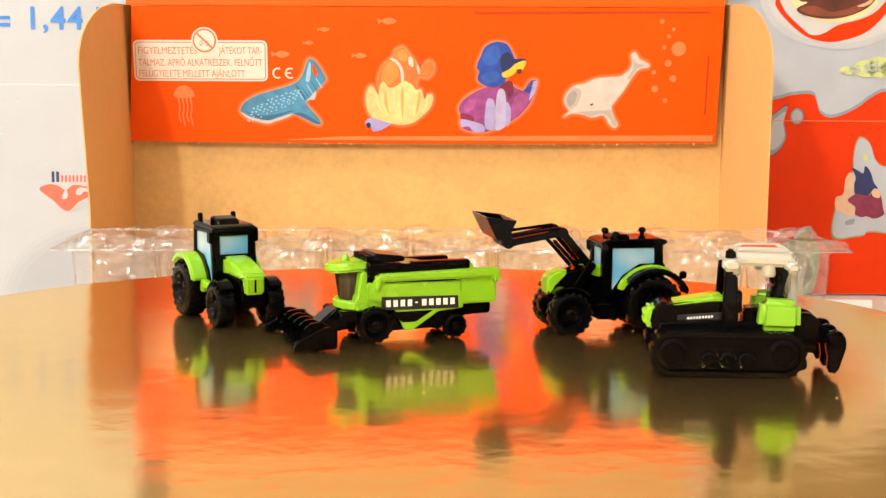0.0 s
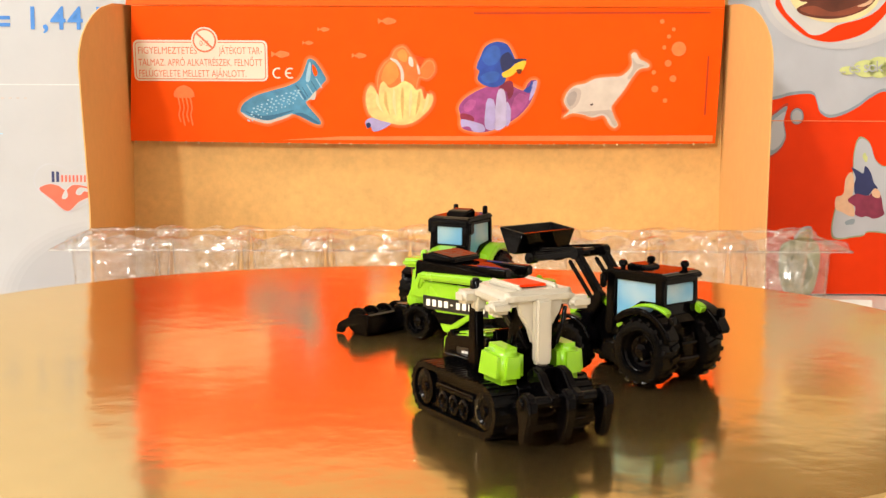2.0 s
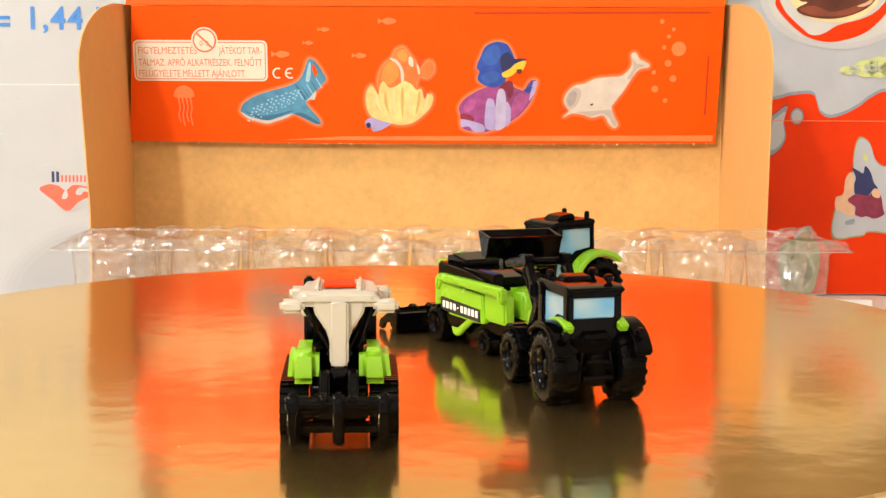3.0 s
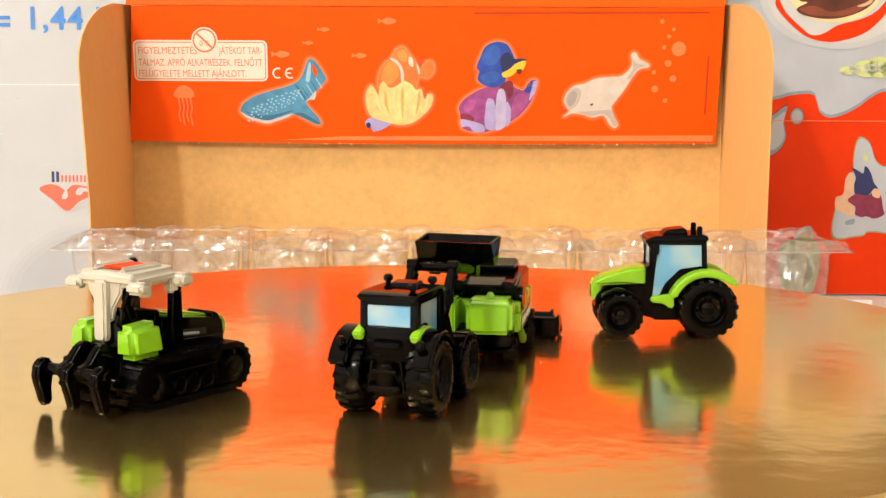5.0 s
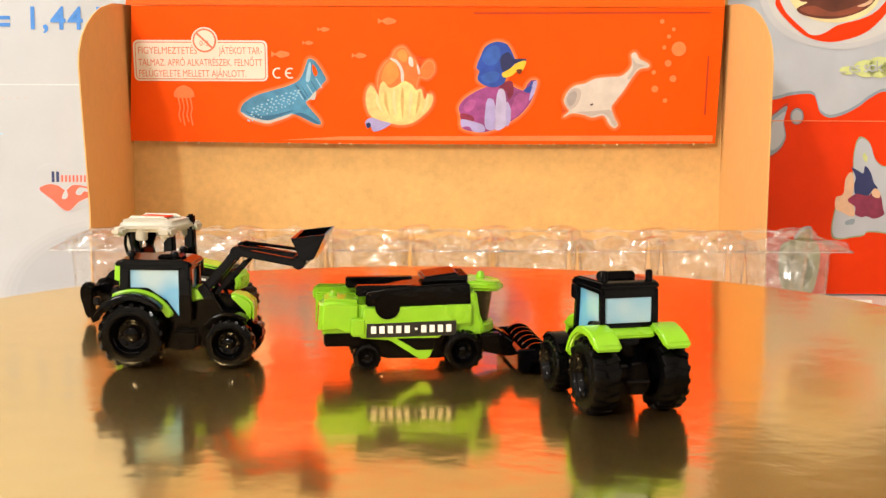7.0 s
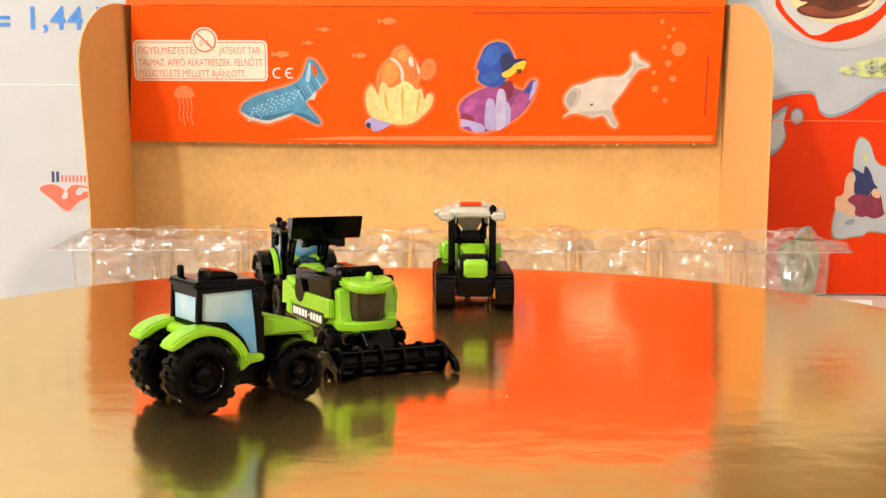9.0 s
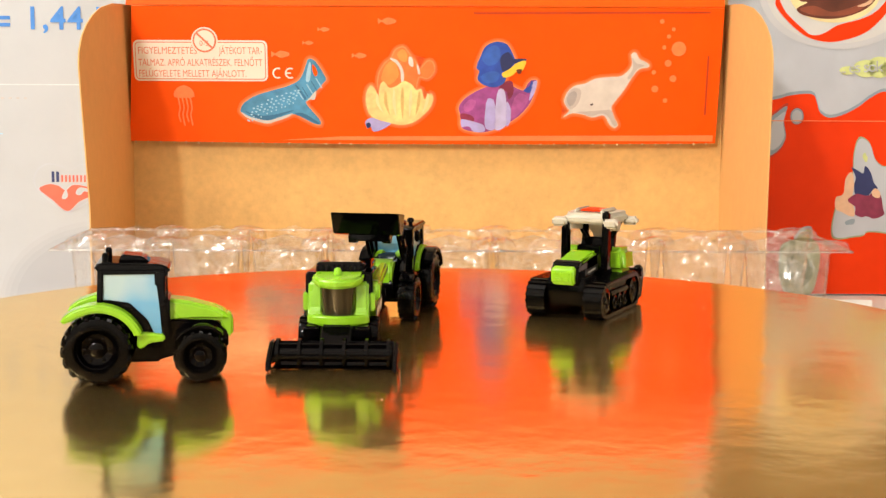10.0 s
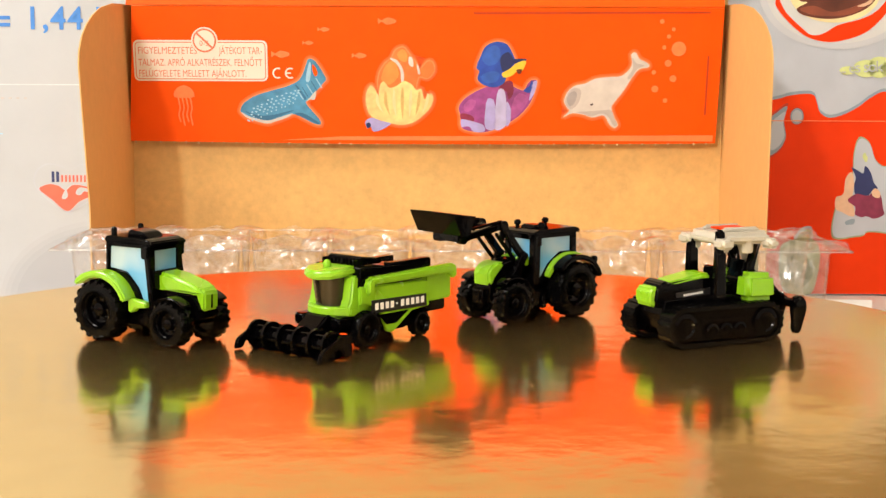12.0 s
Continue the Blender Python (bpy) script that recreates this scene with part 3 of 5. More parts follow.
    join(hitch, rod((-20.5, -4, 7), (-20.5, 4, 7), 1)), join(hitch, rod((-20.5, -3, 11), (-20.5, 3, 11), 0.8))
    part("hitch", hitch, BLACK, toy)
    rear = box(-18.4, -16.6, -7.0, 7.0, 12.4, 14.8, 0.4)
    join(rear, prism([(-20.4, 16.6), (-18.0, 18.6), (-17.4, 16.6)], -3.4, 3.4, 0.3))
    for s in (1, -1):
        join(rear, rod((-19.4, s * 4.6, 5.6), (-19.0, s * 3.6, 13.4), 0.7)), join(rear, box(-20.0, -17.8, *span(s, 2.4, 5.0), 8.6, 10.6, 0.4))
    part("rear_linkage", rear, BLACK, toy)
    # the cab is a little smaller than drawn above
    for ob in toy.children:
        if ob.name.split(".")[0] in ("cab_frame", "side_window", "windscreen", "rear_window", "roof"):
            for me in {ob.data, *(o.data for o in ob.children if o.name.startswith("roof_hatch"))}:
                for v in me.vertices:
                    v.co.z = min(v.co.z, 0.020 + (v.co.z - 0.020) * 0.88)
                    v.co.x *= 0.93 if v.co.x < 0 else 1
                    v.co.y *= 0.94
            for o in ob.children:
                if o.name.startswith("beacon"):
                    o.location = (o.location.x * 0.93, o.location.y * 0.9, 0.020 + (o.location.z - 0.020) * 0.88)
    return toy


def crawler(m):
    toy = thing("toy_crawler_tractor", m, "lime green toy tractor on black tracks with cream canopy roof", "toy tractor", "toy farm vehicles")
    ch = prism([(-19, 4), (-19, 12), (-14, 14), (4, 14.6), (18, 14), (19, 9), (17, 4.4)], -6.5, 6.5, 0.6)
    part("chassis", ch, BLACK, toy)
    half = 14.6
    for s in (1, -1):
        y0, y1 = span(s, 6.8, 13.2)
        belt = bmesh.new()
        pads = []
        loop = []
        R = 6.0
        for i in range(13):
            a = radians(90 - 180 * i / 12)
            loop.append((half + R * math.cos(a), 6.3 + R * math.sin(a)))
        for i in range(13):
            a = radians(270 - 180 * i / 12)
            loop.append((-half + R * math.cos(a), 6.3 + R * math.sin(a)))
        inn = [((x - math.copysign(half, x)) * 0.78 + math.copysign(half, x), (z - 6.3) * 0.78 + 6.3) for x, z in loop]
        k = len(loop)
        rows = [[belt.verts.new((x, y, z)) for x, z in ring] for ring, y in ((loop, y0), (loop, y1), (inn, y1), (inn, y0))]
        for a, b in zip(rows, rows[1:] + rows[:1]):
            for i in range(k):
                belt.faces.new((a[i], a[(i + 1) % k], b[(i + 1) % k], b[i]))
        length = 2 * (2 * half) + 2 * math.pi * R
        count = 44
        for i in range(count):
            d = length * i / count
            if d < 2 * half:
                x, z, a = -half + d, 12.3, 0
            elif d < 2 * half + math.pi * R:
                a = (d - 2 * half) / R
                x, z = half + R * math.sin(a), 6.3 + R * math.cos(a)
            elif d < 4 * half + math.pi * R:
                x, z, a = half - (d - 2 * half - math.pi * R), 0.3, math.pi
            else:
                a = math.pi + (d - 4 * half - math.pi * R) / R
                x, z = -half + R * math.sin(a), 6.3 + R * math.cos(a)
            pads.append(pose(x * MM, 0, z * MM, 0, math.degrees(a), 0))
        tr = part("track", belt, RUBBER, toy, "black moulded track with cross bars")
        pad = part("track_pad", box(-0.45, 0.45, y0 - 0.1, y1 + 0.1, -0.3, 0.35, 0), RUBBER, tr, m=pads[0], smooth=None).data
        for m_pad in pads[1:]:
            part("track_pad", pad, None, tr, m=m_pad)
        core = prism([(-half, 1.8), (-half - 3.4, 3), (-half - 4.4, 6.3), (-half - 3.4, 9.6), (-half, 10.8), (half, 10.8), (half + 3.4, 9.6), (half + 4.4, 6.3), (half + 3.4, 3), (half, 1.8)], *span(s, 7.2, 11.8), 0.3)
        part("track_frame", core, BLACK, tr)
        for x, r in ((-half, 4.3), (half, 4.3), (-5, 2.4), (0, 2.4), (5, 2.4)):
            part("roller", lathe([(0, -0.6), (r, -0.6), (r, 0.5), (r * 0.7, 0.7), (r * 0.6, 0.2), (r * 0.3, 0.2), (r * 0.25, 0.8), (0, 0.8)], 20), BLACK, tr, m=pose(x * MM, s * 12.2 * MM, (6.3 if r > 3 else 4.6) * MM, 0, 0, 0 if s > 0 else 180), smooth=35)
        part("track_bar", box(-9, 9, *span(s, 11.9, 12.8), 7.0, 8.6, 0.4), BLACK, tr)
    body = prism([(-3, 13), (-3, 20.2), (4, 20), (16.5, 18.4), (19.6, 17.4), (20.4, 13), (19, 11)], -4.8, 4.8, 0.6)
    part("engine_body", body, BLACK, toy)
    part("hood", prism([(0.2, 17.4), (0.2, 20.9), (4, 20.9), (14.6, 19.0), (15.4, 17.6)], -4.4, 4.4, 0.8), GREEN, toy, smooth=40)
    lamp_face = prism([(18.4, 17.2), (19.8, 18.0), (21.6, 17.0), (22.0, 15.0), (21.6, 12.4), (20.4, 11.4), (19.0, 11.6)], -4.0, 4.0, 1.0)
    hp = part("headlight_panel", lamp_face, GREEN, toy, smooth=50)
    for y in (-2.7, 0.3):
        for z in (12.9, 14.9):
            part("headlight", box(21.2, 22.15, y, y + 2.4, z, z + 1.6, 0.35), GREEN, hp)
    part("grille_band", prism([(15.6, 16.6), (15.8, 19.5), (18.2, 18.8), (18.8, 17.8), (18.8, 13.0), (16.4, 13.0)], -4.7, 4.7, 0.5), BLACK, toy)
    for s in (1, -1):
        pl = part("name_plate", prism([(0.6, 14.2), (0.6, 16.6), (13, 15.6), (13, 13.4)], *span(s, 4.7, 4.95), 0), LABEL, toy)
        bars = bmesh.new()
        for i in range(9):
            a = 3.4 + i * 0.8
            join(bars, box(a, a + 0.5, *span(s, 4.9, 5.0), 15.3 - a * 0.085, 15.95 - a * 0.085, 0))
        part("lettering", bars, WHITE, pl)
        part("front_post", prism([(-3.2, 12), (-2.6, 28), (-1.8, 34.2 if s > 0 else 30.8), (0.6, 34.4 if s > 0 else 30.8), (0.9, 28), (1.6, 12)], *span(s, 6.0, 8.4), 0.6), BLACK, toy)
        tank = prism([(-19.4, 12.4), (-19.4, 20.6), (-8.8, 21.2), (-8.0, 12.6)], *span(s, 4.4, 11.7), 0)
        for v in tank.verts:
            v.co.y -= s * max(0, v.co.z - 13) * 0.11 if abs(v.co.y) > 8 else 0
        soften(tank, 1.7, 5)
        part("fuel_tank", tank, GREEN, toy, smooth=70)
        stay = bar((-13.5, 20.5), (-16.2, 30.4), *span(s, 4.2, 6.0), 2.2)
        join(stay, bar((-12.5, 17.5), (-15.6, 21.2), *span(s, 3.2, 5.4), 2.4))
        join(stay, rod((-14.6, s * 2.0, 19.5), (-13.4, s * 7.8, 30.0), 1.1))
        part("rear_stay", stay, BLACK, toy)
    part("seat", join(prism([(-14, 13.4), (-14, 23.8), (-12.4, 24.2), (-11.6, 18), (-5, 17.4), (-5, 13.4)], -3.6, 3.6, 0.7), box(-4.6, -2.6, -4, 4, 16, 22.4, 0.5)), BLACK, toy)
    can = prism([(-18.4, -8.0), (-16.8, -10.0), (-3.2, -8.8), (0.4, -7.4), (1.0, -4.0), (1.0, 4.0), (0.4, 7.4), (-3.2, 8.8), (-16.8, 10.0), (-18.4, 8.0)], 30.4, 34.0, 1.2, "z")
    for v in can.verts:
        v.co.z -= 0.011 * v.co.y ** 2 + max(0, v.co.x + 1.5) * 0.35
    for s in (1, -1):
        join(can, box(-3.0, 1.6, *span(s, 6.4, 11.8), 28.6, 31.8, 0.8)), join(can, box(-3.4, -0.6, *span(s, 5.6, 8.8), 26.8, 31, 0.7))
        join(can, rod((-11.0, s * 6.8, 26.8), (-11.0, s * 6.8, 31.4), 1.9, 14)), join(can, box(-18.6, -14.8, *span(s, 7.6, 13.2), 28.4, 31.4, 0.9))
        join(can, prism([(-17.0, 32.6), (-16.4, 34.4), (-3.6, 34.6), (-2.2, 32.8)], *span(s, 3.9, 5.5), 0.6))
    c = part("canopy", can, CREAM, toy, "cream plastic canopy roof", smooth=50)
    part("roof_sticker", box(-14, -5, -3.5, 3.5, 33.6, 34.15, 0), RED, c, "dark red sticker in the canopy roof")
    column = prism([(-2.1, 31.4), (2.1, 31.4), (2.1, 17.2), (1.4, 16.2), (-1.4, 16.2), (-2.1, 17.2)], -19.6, -17.2, 0.6, "x")
    join(column, prism([(-6.2, 31.4), (6.2, 31.4), (5.4, 28.2), (3.0, 24.6), (1.8, 21.0), (-1.8, 21.0), (-3.0, 24.6), (-5.4, 28.2)], -17.6, -15.8, 0.5, "x"))
    part("rear_column", column, CREAM, toy, "cream plastic rear column")
    part("column_foot", prism([(-2.6, 16.4), (2.6, 16.4), (1.6, 14.4), (1.4, 8.0), (-1.4, 8.0), (-1.6, 14.4)], -20.6, -17.6, 0.4, "x"), BLACK, toy)
    part("intake_hose", join(rod((-16.4, -7.2, 29.0), (-17.4, -6.0, 25.0), 0.55), rod((-17.4, -6.0, 25.0), (-16.8, -4.6, 20.6), 0.55)), BLACK, toy)
    fork = box(-24, -18, -9.5, 9.5, 6.5, 9.0, 0.5)
    for s in (1, -1):
        join(fork, prism([(-18.5, 8), (-19.0, 15.6), (-21.4, 16.8), (-24.0, 16.0), (-26.8, 12.8), (-29.8, 11.8), (-29.8, 9.0), (-26.0, 8.4), (-23, 7)], *span(s, 2.0, 4.4), 0.5))
    fk = part("ripper_frame", fork, BLACK, toy)
    part("ripper_bar", rod((-28.0, -11.6, 10.4), (-28.0, 11.6, 10.4), 1.5, 14), BLACK, fk)
    for y in (-9.8, 0, 9.8):
        part("tine", prism([(-26.4, 12.4), (-29.0, 13.2), (-31.2, 11.8), (-31.8, 8.6), (-30.6, 5.0), (-29.6, 1.6), (-28.2, 0.9), (-26.6, 2.0), (-26.8, 5.4), (-26.2, 8.4)], y - 1.3, y + 1.3, 0.6), BLACK, fk)
    part("drag_plate", box(-21.4, -18.4, -10.8, 10.8, 2.0, 4.2, 0.5), BLACK, fk)
    return toy


DISC = thing("cake_board", pose(-0.0035, -0.002, 0), "round gold foil cake board turning under the toys", "cake board")
slab = lathe([(0, -2.4), (176.4, -2.4), (178, -1.8), (178.2, -0.6), (177.4, 0), (120, 0), (60, 0), (0, 0)], 160)
bmesh.ops.rotate(slab, matrix=Matrix.Rotation(radians(90), 3, "X"), verts=slab.verts)
part("foil_board", slab, FOIL, DISC, smooth=None)
rng = random.Random(4)
for i in range(6):
    a, r = rng.uniform(0, 6.28), rng.uniform(30, 150)
    part("crumb", box(-0.25, 0.25, -0.25, 0.25, 0.0, 0.25, 0.08), KRAFT_EDGE, DISC, m=pose(r * math.cos(a) * MM, r * math.sin(a) * MM, 0, 0, 0, i * 37))

TOYS = [(tractor, pose(-0.0614, 0.0522, 0, 0, 0, -61.3)), (combine, pose(-0.0045, 0.0217, 0, 0, 0, 199.5)),
        (loader, pose(0.0579, 0.0321, 0, 0, 0, 190.0)), (crawler, pose(0.0843, -0.0277, 0, 0, 0, 175.5))]
TURNED = [(DISC, pose(-0.0035, -0.002, 0))] + [(make(m), m) for make, m in TOYS]


# ---- table, turntable foot and room ----
def setting(name, bm, mat, m=BG, label=""):
    ob = part(name, bm, mat, None, label, m, None)
    return tagged(ob, kind="structure")


FLOOR_Z = -62.0
setting("table_top", box(-800, 800, -500, 1150, FLOOR_Z - 30, FLOOR_Z, 3), PLASTER)
for i, (x, y) in enumerate(((-740, -440), (740, -440), (-740, 1090), (740, 1090))):
    setting(f"table_leg_{i + 1}", box(x - 30, x + 30, y - 30, y + 30, -800, FLOOR_Z - 30, 2), WOOD)
setting("floor", box(-1700, 1700, -1900, 1500, -820, -800, 0), WOOD)
setting("ceiling", box(-1700, 1700, -1900, 1500, 1700, 1720, 0), PLASTER)
setting("wall_back", box(-1700, 1700, 1500, 1520, -800, 1700, 0), WALL)
setting("wall_behind", box(-1700, 1700, -1920, -1900, -800, 1700, 0), PLASTER)
setting("wall_left", box(-1720, -1700, -1900, 1500, -800, 1700, 0), PLASTER)
setting("wall_right", box(1700, 1720, -1900, 1500, -800, 1700, 0), PLASTER)
foot = lathe([(0, FLOOR_Z), (90, FLOOR_Z), (92, FLOOR_Z + 6), (40, FLOOR_Z + 12), (38, -14), (80, -8), (80, -2.6), (0, -2.6)], 48)
bmesh.ops.rotate(foot, matrix=Matrix.Rotation(radians(90), 3, "X"), verts=foot.verts)
tagged(part("turntable", foot, BLACK, None, "black turntable foot under the gold board", smooth=40), category="turntable")


# ---- the open display carton ----
def flat(points, y0, y1):
    return prism(points, y0, y1, 0)


def curve(points, n=6):
    """A smooth closed outline through the points."""
    out, k = [], len(points)
    for i in range(k):
        p = [Vector(points[(i + j) % k]) for j in (-1, 0, 1, 2)]
        for s in range(n):
            t = s / n
            out.append(tuple(0.5 * (2 * p[1] + (p[2] - p[0]) * t + (2 * p[0] - 5 * p[1] + 4 * p[2] - p[3]) * t * t + (3 * p[1] - p[0] - 3 * p[2] + p[3]) * t ** 3)))
    return out


def ellipse(cx, cz, rx, rz, n=28):
    return [(cx + rx * math.cos(2 * math.pi * i / n), cz + rz * math.sin(2 * math.pi * i / n)) for i in range(n)]


def rounded(x0, x1, z0, z1, r):
    """A rectangle with rounded corners."""
    return [(cx + r * math.cos(radians(a + k * 22.5)), cz + r * math.sin(radians(a + k * 22.5)))
            for cx, cz, a in ((x1 - r, z1 - r, 0), (x0 + r, z1 - r, 90), (x0 + r, z0 + r, 180), (x1 - r, z0 + r, 270)) for k in range(5)]


def text_mesh(words, size, spacing=1.0, squeeze=1.0, weight=0.0):
    """Writing as a flat raised mesh in x and z, its lower left corner at the origin."""
    data = bpy.data.curves.new("writing", "FONT")
    data.body, data.size, data.offset, data.space_character = words, size, weight, spacing
    ob = new("writing", data)
    dg = bpy.context.evaluated_depsgraph_get()
    me = bpy.data.meshes.new_from_object(ob.evaluated_get(dg))
    bm = bmesh.new()
    bm.from_mesh(me)
    bpy.data.objects.remove(ob), bpy.data.meshes.remove(me)
    for v in bm.verts:
        v.co = (v.co.x * squeeze, 0, v.co.y)
    return bm


carton = thing("display_carton", BG, "open brown kraft carton with orange printed lid hanging inside", "carton")
XL, XR, DF, DB = -182.6, 163.4, 750.0, 875.0
part("base_panel", box(XL, XR, DF, DB, FLOOR_Z + 0.2, FLOOR_Z + 3, 0.4), KRAFT, carton)
part("back_panel", box(XL - 2, XR + 2, DB, DB + 3, FLOOR_Z + 0.5, 148, 0.4), KRAFT, carton)
for s, x in ((-1, XL), (1, XR)):
    up = 0.0 if s < 0 else 1.2
    edge = [(0, 80), (0.5, 85), (2, 89 + up), (8, 96 + up), (18, 102 + up), (32, 107.5 + up), (50, 112 + up), (78, 115.2 + up), (125, 116.4 + up)]
    wall = bmesh.new()
    skins = []
    for thick in (0, 0.7 * s):
        rows = []
        for d, top in edge:
            near, row = 1 - d / (DB - DF), []
            for k in range(9):
                z = FLOOR_Z + 0.5 + (top - FLOOR_Z - 0.5) * k / 8
                high = min(1, max(0, (z - 8) / 73))
                row.append(wall.verts.new((x + thick + near * (3.6 - 4.0 * high if s < 0 else 0.6 + 0.8 * high), DF + d, z)))
            rows.append(row)
        for r0, r1 in zip(rows, rows[1:]):
            for k in range(8):
                wall.faces.new((r0[k], r1[k], r1[k + 1], r0[k + 1]))
        skins.append(rows)
    inner, outer = skins
    rims = [inner[0], [r[-1] for r in inner], inner[-1][::-1]], [outer[0], [r[-1] for r in outer], outer[-1][::-1]]
    for p, q in zip(*rims):
        for k in range(len(p) - 1):
            wall.faces.new((p[k], p[k + 1], q[k + 1], q[k]))
    part("side_panel", wall, KRAFT_SIDE, carton)


def lid_y(z, proud=0.0):
    return 868.0 - 12.0 * (z - 37.0) / 78.0 - proud


def on_lid(bm, proud):
    """Lays a flat shape, drawn in x and z, on the hanging lid."""
    for v in bm.verts:
        v.co.y = lid_y(v.co.z, proud) + v.co.y
    return bm


lidm = bmesh.new()
NX = 60
zs = [37.5, 60, 85, 115]
grid = []
for k, thick in enumerate((0.0, 1.2)):
    rows = []
    for j, z in enumerate(zs):
        row = []
        for i in range(NX + 1):
            u = i / NX
            x = (-183.0 + 1.6 * j) * (1 - u) + (158.6 + 0.4 * j) * u
            zz = z + (1.2 * math.sin(u * 3.14) * -1 if j == 0 else 0)
            row.append(lidm.verts.new((x, lid_y(z) + thick, zz)))
        rows.append(row)
    grid.append(rows)
for rows in grid:
    for a, b in zip(rows, rows[1:]):
        for i in range(NX):
            lidm.faces.new((a[i], a[i + 1], b[i + 1], b[i]))
for j in (0, len(zs) - 1):
    for i in range(NX):
        lidm.faces.new((grid[0][j][i], grid[0][j][i + 1], grid[1][j][i + 1], grid[1][j][i]))
for i in (0, NX):
    for j in range(len(zs) - 1):
        lidm.faces.new((grid[0][j][i], grid[0][j + 1][i], grid[1][j + 1][i], grid[1][j][i]))
lid = part("hanging_lid", lidm, ORANGE, carton, "orange printed lid with sea animal pictures")
part("lid_fold", prism([(856.2, 115.3), (857.4, 115.3), (873, 149), (871.6, 149.4), (856.6, 117)], -181.5, 160.0, 0.2, "x"), ORANGE, carton)
teeth = bmesh.new()
rip = random.Random(11)
for i in range(46):
    x, sag = -180 + i * 7.4 + rip.uniform(-0.5, 0.5), 1.2 * math.sin((i + 0.5) / 46 * 3.14)
    join(teeth, box(x, x + rip.uniform(0.4, 1.0), lid_y(37) - 0.2, lid_y(37) + 1.0, 36.9 - sag - rip.uniform(0.0, 0.7), 37.7 - sag, 0))
part("torn_edge", teeth, KRAFT_EDGE, lid)


def printed(name, points, mat, proud, smooth_outline=True, parent=None):
    pts = curve(points) if smooth_outline else points
    bm = flat(pts, -0.06, 0.06)
    return part(name, on_lid(bm, proud), mat, parent or lid, smooth=None)


# the warning field
fx0, fx1, fz0, fz1 = -178.4, -101.4, 72.4, 95.8
printed("warning_frame", rounded(fx0, fx1, fz0, fz1, 3), CREAM_INK, 0.3, False)
printed("warning_line", rounded(fx0 + 1.0, fx1 - 1.0, fz0 + 1.0, fz1 - 1.0, 2.2), WARN_INK, 0.45, False)
printed("warning_field", rounded(fx0 + 1.5, fx1 - 1.5, fz0 + 1.5, fz1 - 1.5, 1.8), CREAM_INK, 0.6, False)
printed("warning_sign", ellipse(-137.2, 95.6, 7.6, 7.6), CREAM_INK, 0.75, False)
printed("warning_ring", ellipse(-137.2, 95.6, 6.8, 6.8), WARN_INK, 0.9, False)
printed("warning_disc", ellipse(-137.2, 95.6, 5.8, 5.8), CREAM_INK, 1.05, False)
printed("warning_bar", [(-142.0, 99.4), (-141.2, 100.2), (-132.4, 91.8), (-133.2, 91.0)], WARN_INK, 1.2, False)
for words, x, z in (("FIGYELMEZTETÉS", fx0 + 2.6, 88.0), ("JÁTÉKOT TAR-", -129.0, 88.0), ("TALMAZ. APRÓ ALKATRÉSZEK. FELNŐTT", fx0 + 2.6, 81.2), ("FELÜGYELETE MELLETT AJÁNLOTT.", fx0 + 2.6, 74.9)):
    bm = text_mesh(words, 5.6)
    wide = max(v.co.x for v in bm.verts)
    want = {"F": 34.0, "J": 24.5, "T": 71.5}[words[0]] if words[3] != "Ü" else 62.0
    for v in bm.verts:
        v.co = (v.co.x * want / wide + x, 0, v.co.z + z)
    part("warning_writing", on_lid(bm, 0.72), WARN_INK, lid)
bm = text_mesh("0-3", 4.2)
for v in bm.verts:
    v.co = (v.co.x - 140.2, 0, v.co.z + 92.6)
part("warning_writing", on_lid(bm, 1.12), WARN_INK, lid)
# a two-arc mark beside it
for cx in (-95.6, -88.4):
    ring = [(cx + 3.2 * math.cos(radians(a)), 77.2 + 3.2 * math.sin(radians(a))) for a in range(60, 301, 15)]
    ring += [(cx + 2.3 * math.cos(radians(a)), 77.2 + 2.3 * math.sin(radians(a))) for a in range(300, 59, -15)]
    printed("safety_mark", ring, CREAM_INK, 0.4, False)
printed("safety_mark", [(-91.2, 76.8), (-91.2, 77.6), (-88.0, 77.6), (-88.0, 76.8)], CREAM_INK, 0.4, False)
# small line of print near the top and one up the side, too small to read
printed("fine_print", [(17, 111.2), (17, 112.1), (152, 113.0), (152, 112.1)], FINE_INK, 0.3, False)
printed("fine_print", [(151.2, 54), (152.2, 54), (152.6, 88), (151.6, 88)], FINE_INK, 0.3, False)
# a pale band at the lid's foot and paler rays
printed("pale_band", [(-95, 38.4), (-60, 40.6), (157, 42.2), (157, 38.6)], PALE_ORANGE, 0.2, False)


def small_fish(x, z, k):
    printed("fish_print", [(x - 5 * k, z + 1.6 * k), (x - 5 * k, z - 1.6 * k), (x - 3 * k, z - 0.5 * k), (x, z - 2 * k), (x + 4 * k, z - 1.2 * k), (x + 5.4 * k, z), (x + 4 * k, z + 1.2 * k), (x, z + 2 * k), (x - 3 * k, z + 0.5 * k)], PALE_ORANGE, 0.3)


